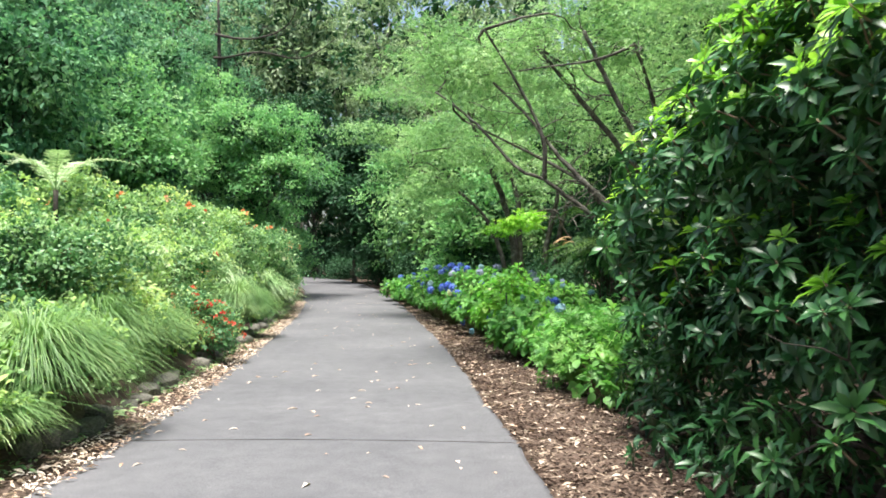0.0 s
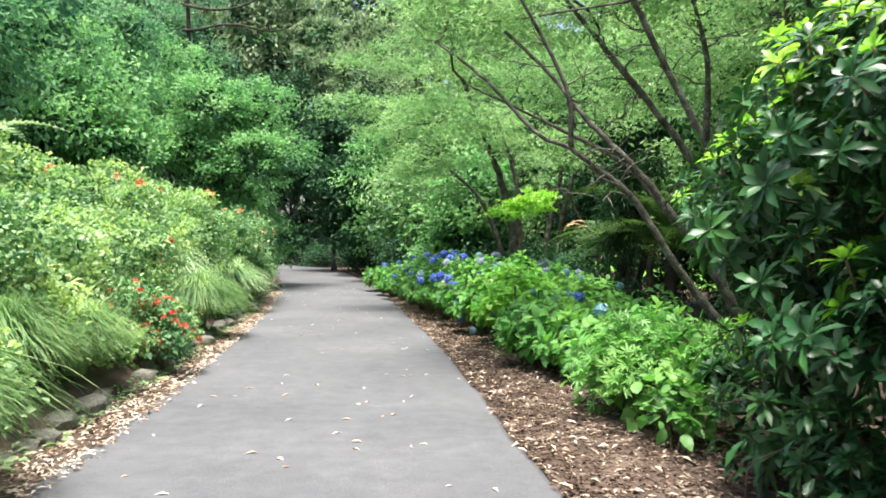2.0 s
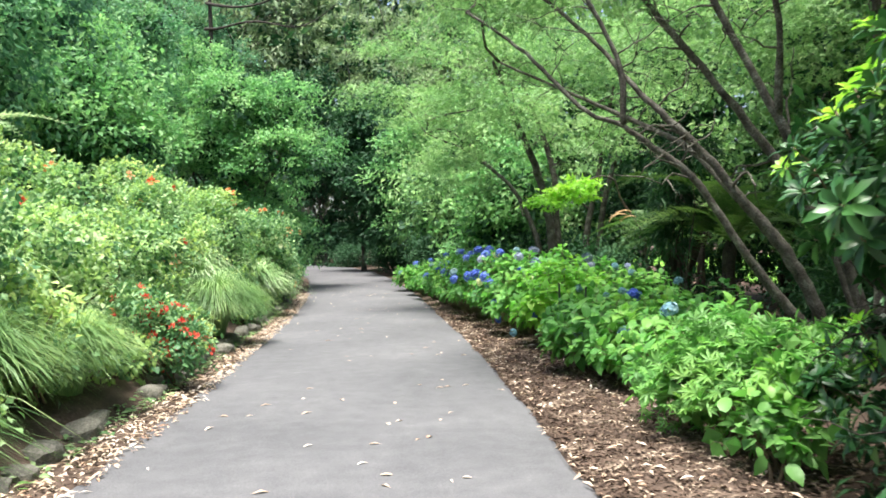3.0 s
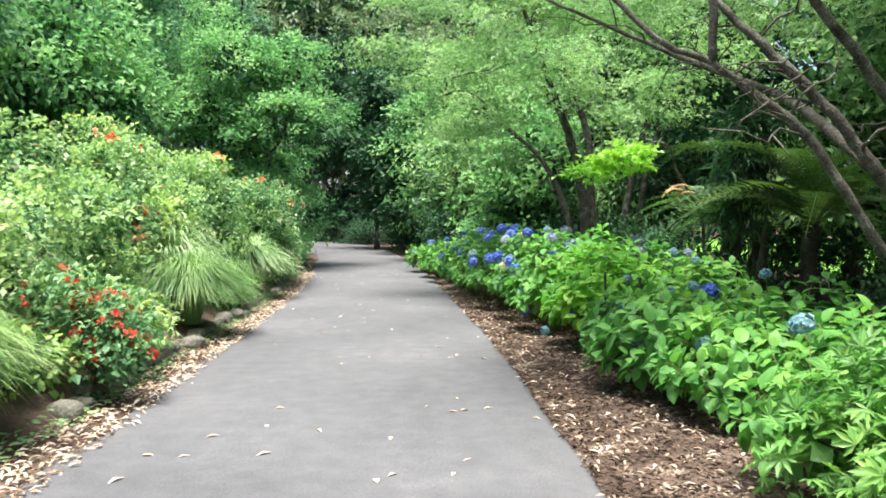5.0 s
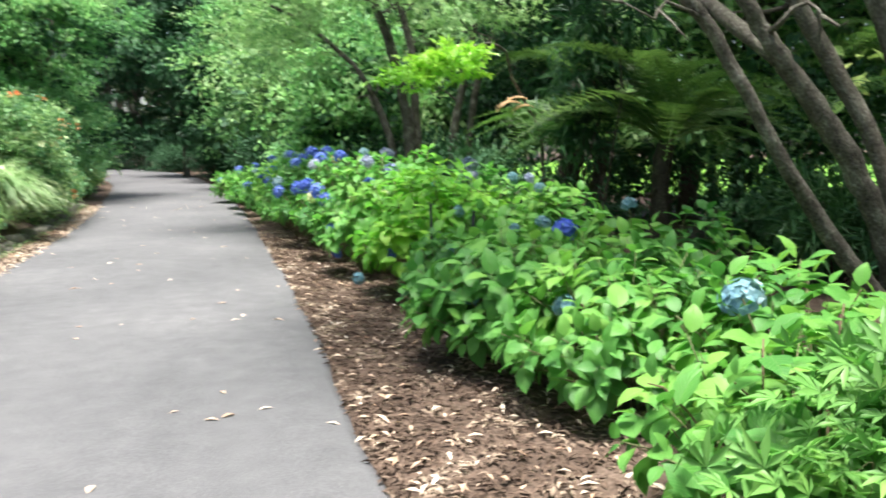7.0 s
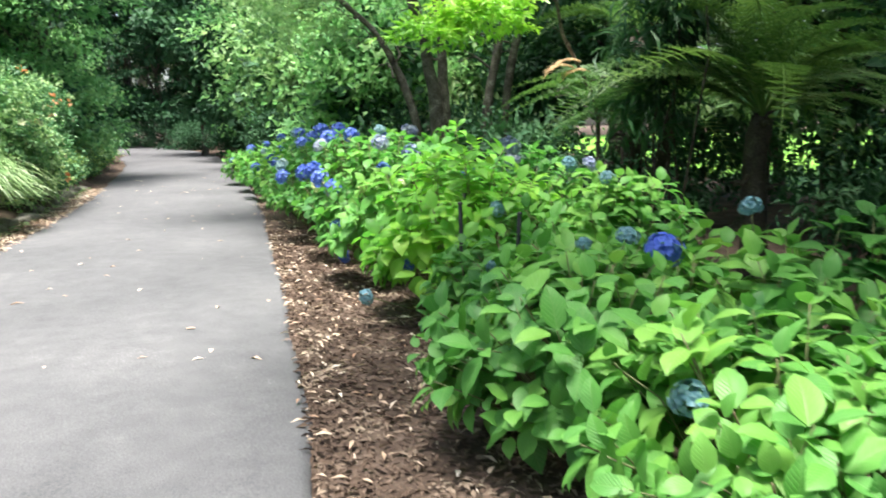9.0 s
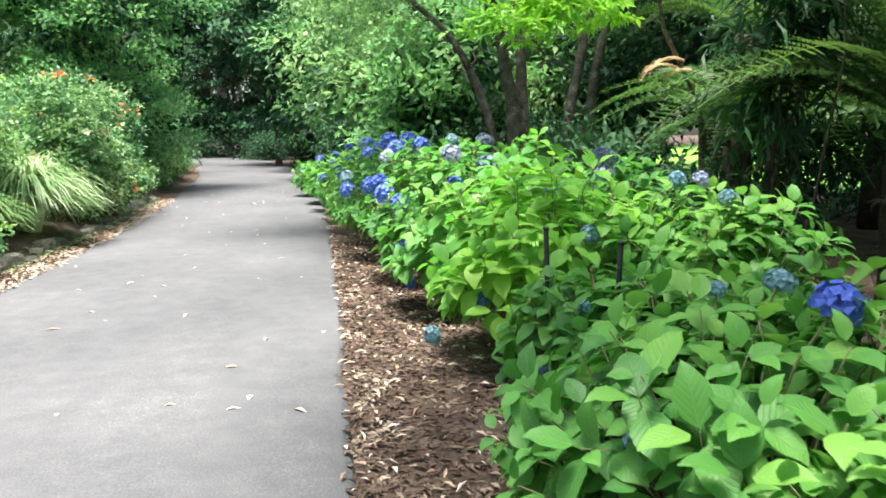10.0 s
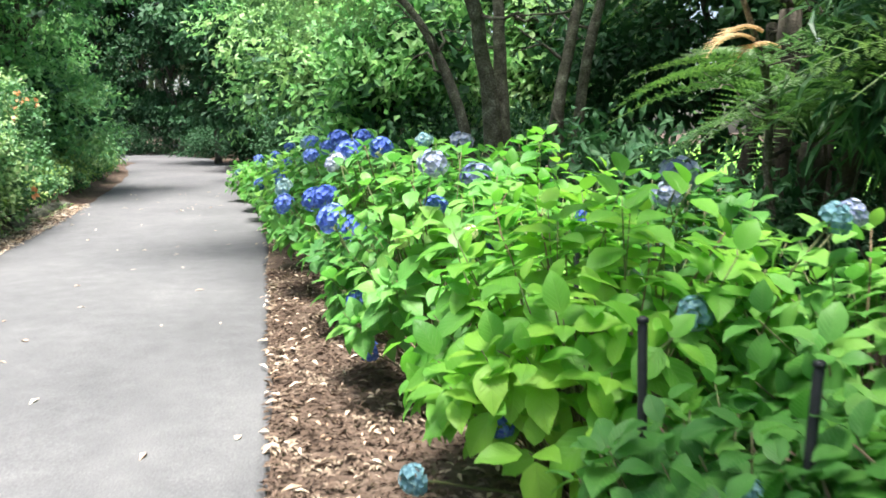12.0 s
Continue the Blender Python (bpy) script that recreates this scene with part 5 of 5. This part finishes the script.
# far gum trees with pale trunks
for tx, ty, th, tr in ((-12.5, 72, 30, 5), (-18, 80, 34, 5.5), (-7, 78, 30, 5.5), (-1, 74, 28, 5.5), (-25, 70, 32, 5.5), (6, 70, 28, 5.5), (14, 60, 24, 5.5), (-32, 60, 30, 5.5), (-24, 50, 24, 5.0), (-14, 88, 36, 6), (-4, 90, 36, 6), (-22, 92, 38, 6), (8, 88, 34, 6), (20, 76, 32, 6), (-34, 84, 36, 6), (-21, 61, 34, 5.5), (-28, 57, 32, 5.5), (-42, 100, 44, 7), (-30, 104, 46, 7), (-18, 106, 48, 7), (-8, 104, 46, 7), (2, 106, 48, 7), (13, 102, 44, 7), (24, 98, 42, 7)):
    z0 = gz(tx, ty)
    tree("gum_tree", tx, ty, np.concatenate([crown_lobes(tx, ty, z0 + th * 0.6, tr, tr, th * 0.4, 26, tr * 0.36), crown_lobes(tx, ty, z0 + th * 0.2, tr * 0.9, tr * 0.9, th * 0.16, 8, tr * 0.3)]), OLIVE, "tall gum tree with a pale trunk far behind", count=340, per=16, radius=0.65, length=0.68, width=0.26, trunk_r=0.35, bark=BARK_PALE, limbs=8, base_h=12, droop=0.7, group="tall gum trees in the distance")

# ---- litter ----
def scatter(name, n, region, mat, length, width, template, label, lift=0.012):
    y_ = RNG.uniform(region[0], region[1], n)
    x_ = region[2](y_) + (region[3](y_) - region[2](y_)) * RNG.random(n) ** region[4]
    P = np.column_stack([x_, y_, ground_z(x_, y_) + lift + RNG.random(n) * 0.012])
    a = RNG.uniform(0, 2 * np.pi, n)
    D = np.column_stack([np.cos(a), np.sin(a), RNG.normal(size=n) * 0.18])
    N = np.column_stack([RNG.normal(size=(n, 2)) * 0.3, np.ones(n)])
    L = length * RNG.uniform(0.5, 1.4, n)
    v, f = place(template, P, D, N, L, L * width / length)
    return tagged(new(name, Acc().add(v, f).mesh(name, mat, False)), label, "litter", "", "stuff")


scatter("bark_chips", 38000, (3.0, 22.0, lambda q: edge_right(q) + 0.0, lambda q: edge_right(q) + 2.2, 1.35), CHIP, 0.055, 0.02, DIAMOND, "brown bark chips of mulch beside the path")
scatter("fallen_leaves", 1600, (3.0, 26.0, lambda q: edge_right(q) - 0.03, lambda q: edge_right(q) + 1.6, 1.3), DRY, 0.075, 0.02, LANCE, "dry pale gum leaves on the mulch", 0.025)
scatter("fallen_leaves", 5200, (2.0, 30.0, lambda q: edge_left(q) - 0.36, lambda q: edge_left(q) + 0.16, 1.0), DRY, 0.07, 0.022, LANCE, "dry pinkish leaves along the stone border", 0.025)
scatter("bark_chips", 5000, (2.0, 30.0, lambda q: edge_left(q) - 0.4, lambda q: edge_left(q) + 0.14, 1.0), CHIP, 0.04, 0.018, DIAMOND, "brown debris along the stone border", 0.012)
scatter("border_weeds", 1500, (2.0, 30.0, lambda q: edge_left(q) - 0.5, lambda q: edge_left(q) - 0.22, 1.0), BED, 0.07, 0.03, OVAL, "small green weeds along the stone border", 0.04)

# single pale leaves lying on the asphalt
LITTER = [Acc().add(*place(t, np.zeros((1, 3)), np.array([(1, 0, 0.02)]), np.array([(0, 0, 1)]), a, a * b)).mesh("fallen_leaf", DRY) for t, a, b in ((LANCE, 0.1, 0.25), (OVAL, 0.06, 0.5), (LANCE, 0.08, 0.3))]
PLACED = [(-0.35, 10.8), (-0.45, 10.5), (-0.85, 10.4), (-0.53, 14.9), (-0.52, 15.13), (-0.91, 14.99), (-1.65, 10.9), (0.1, 6.2), (-0.6, 6.4), (-0.9, 9.6), (-1.2, 8.0), (0.2, 7.4)]
for k in range(130):
    if k < len(PLACED):
        x, y = PLACED[k]
    else:
        y = 3 + 30 * RNG.random() ** 1.2
        x = float(edge_left(y) + (edge_right(y) - edge_left(y)) * RNG.uniform(0.05, 0.97))
    u = (x - float(edge_left(y))) / float(edge_right(y) - edge_left(y))
    z = float(rise(y)) + float(np.interp(u, (0, 0.15, 0.35, 0.5, 0.65, 0.85, 1), (0.01, 0.02, 0.028, 0.03, 0.028, 0.02, 0.01))) + 0.004
    lf = new("fallen_leaf", LITTER[k % 3])
    lf.matrix_basis = pose(x, y, z, 0, 0, RNG.uniform(0, 360)) @ Matrix.Scale(RNG.uniform(0.7, 1.5), 4)
    tagged(lf, "dry pale curled leaf lying on the asphalt", "leaf", "leaves fallen on the path")
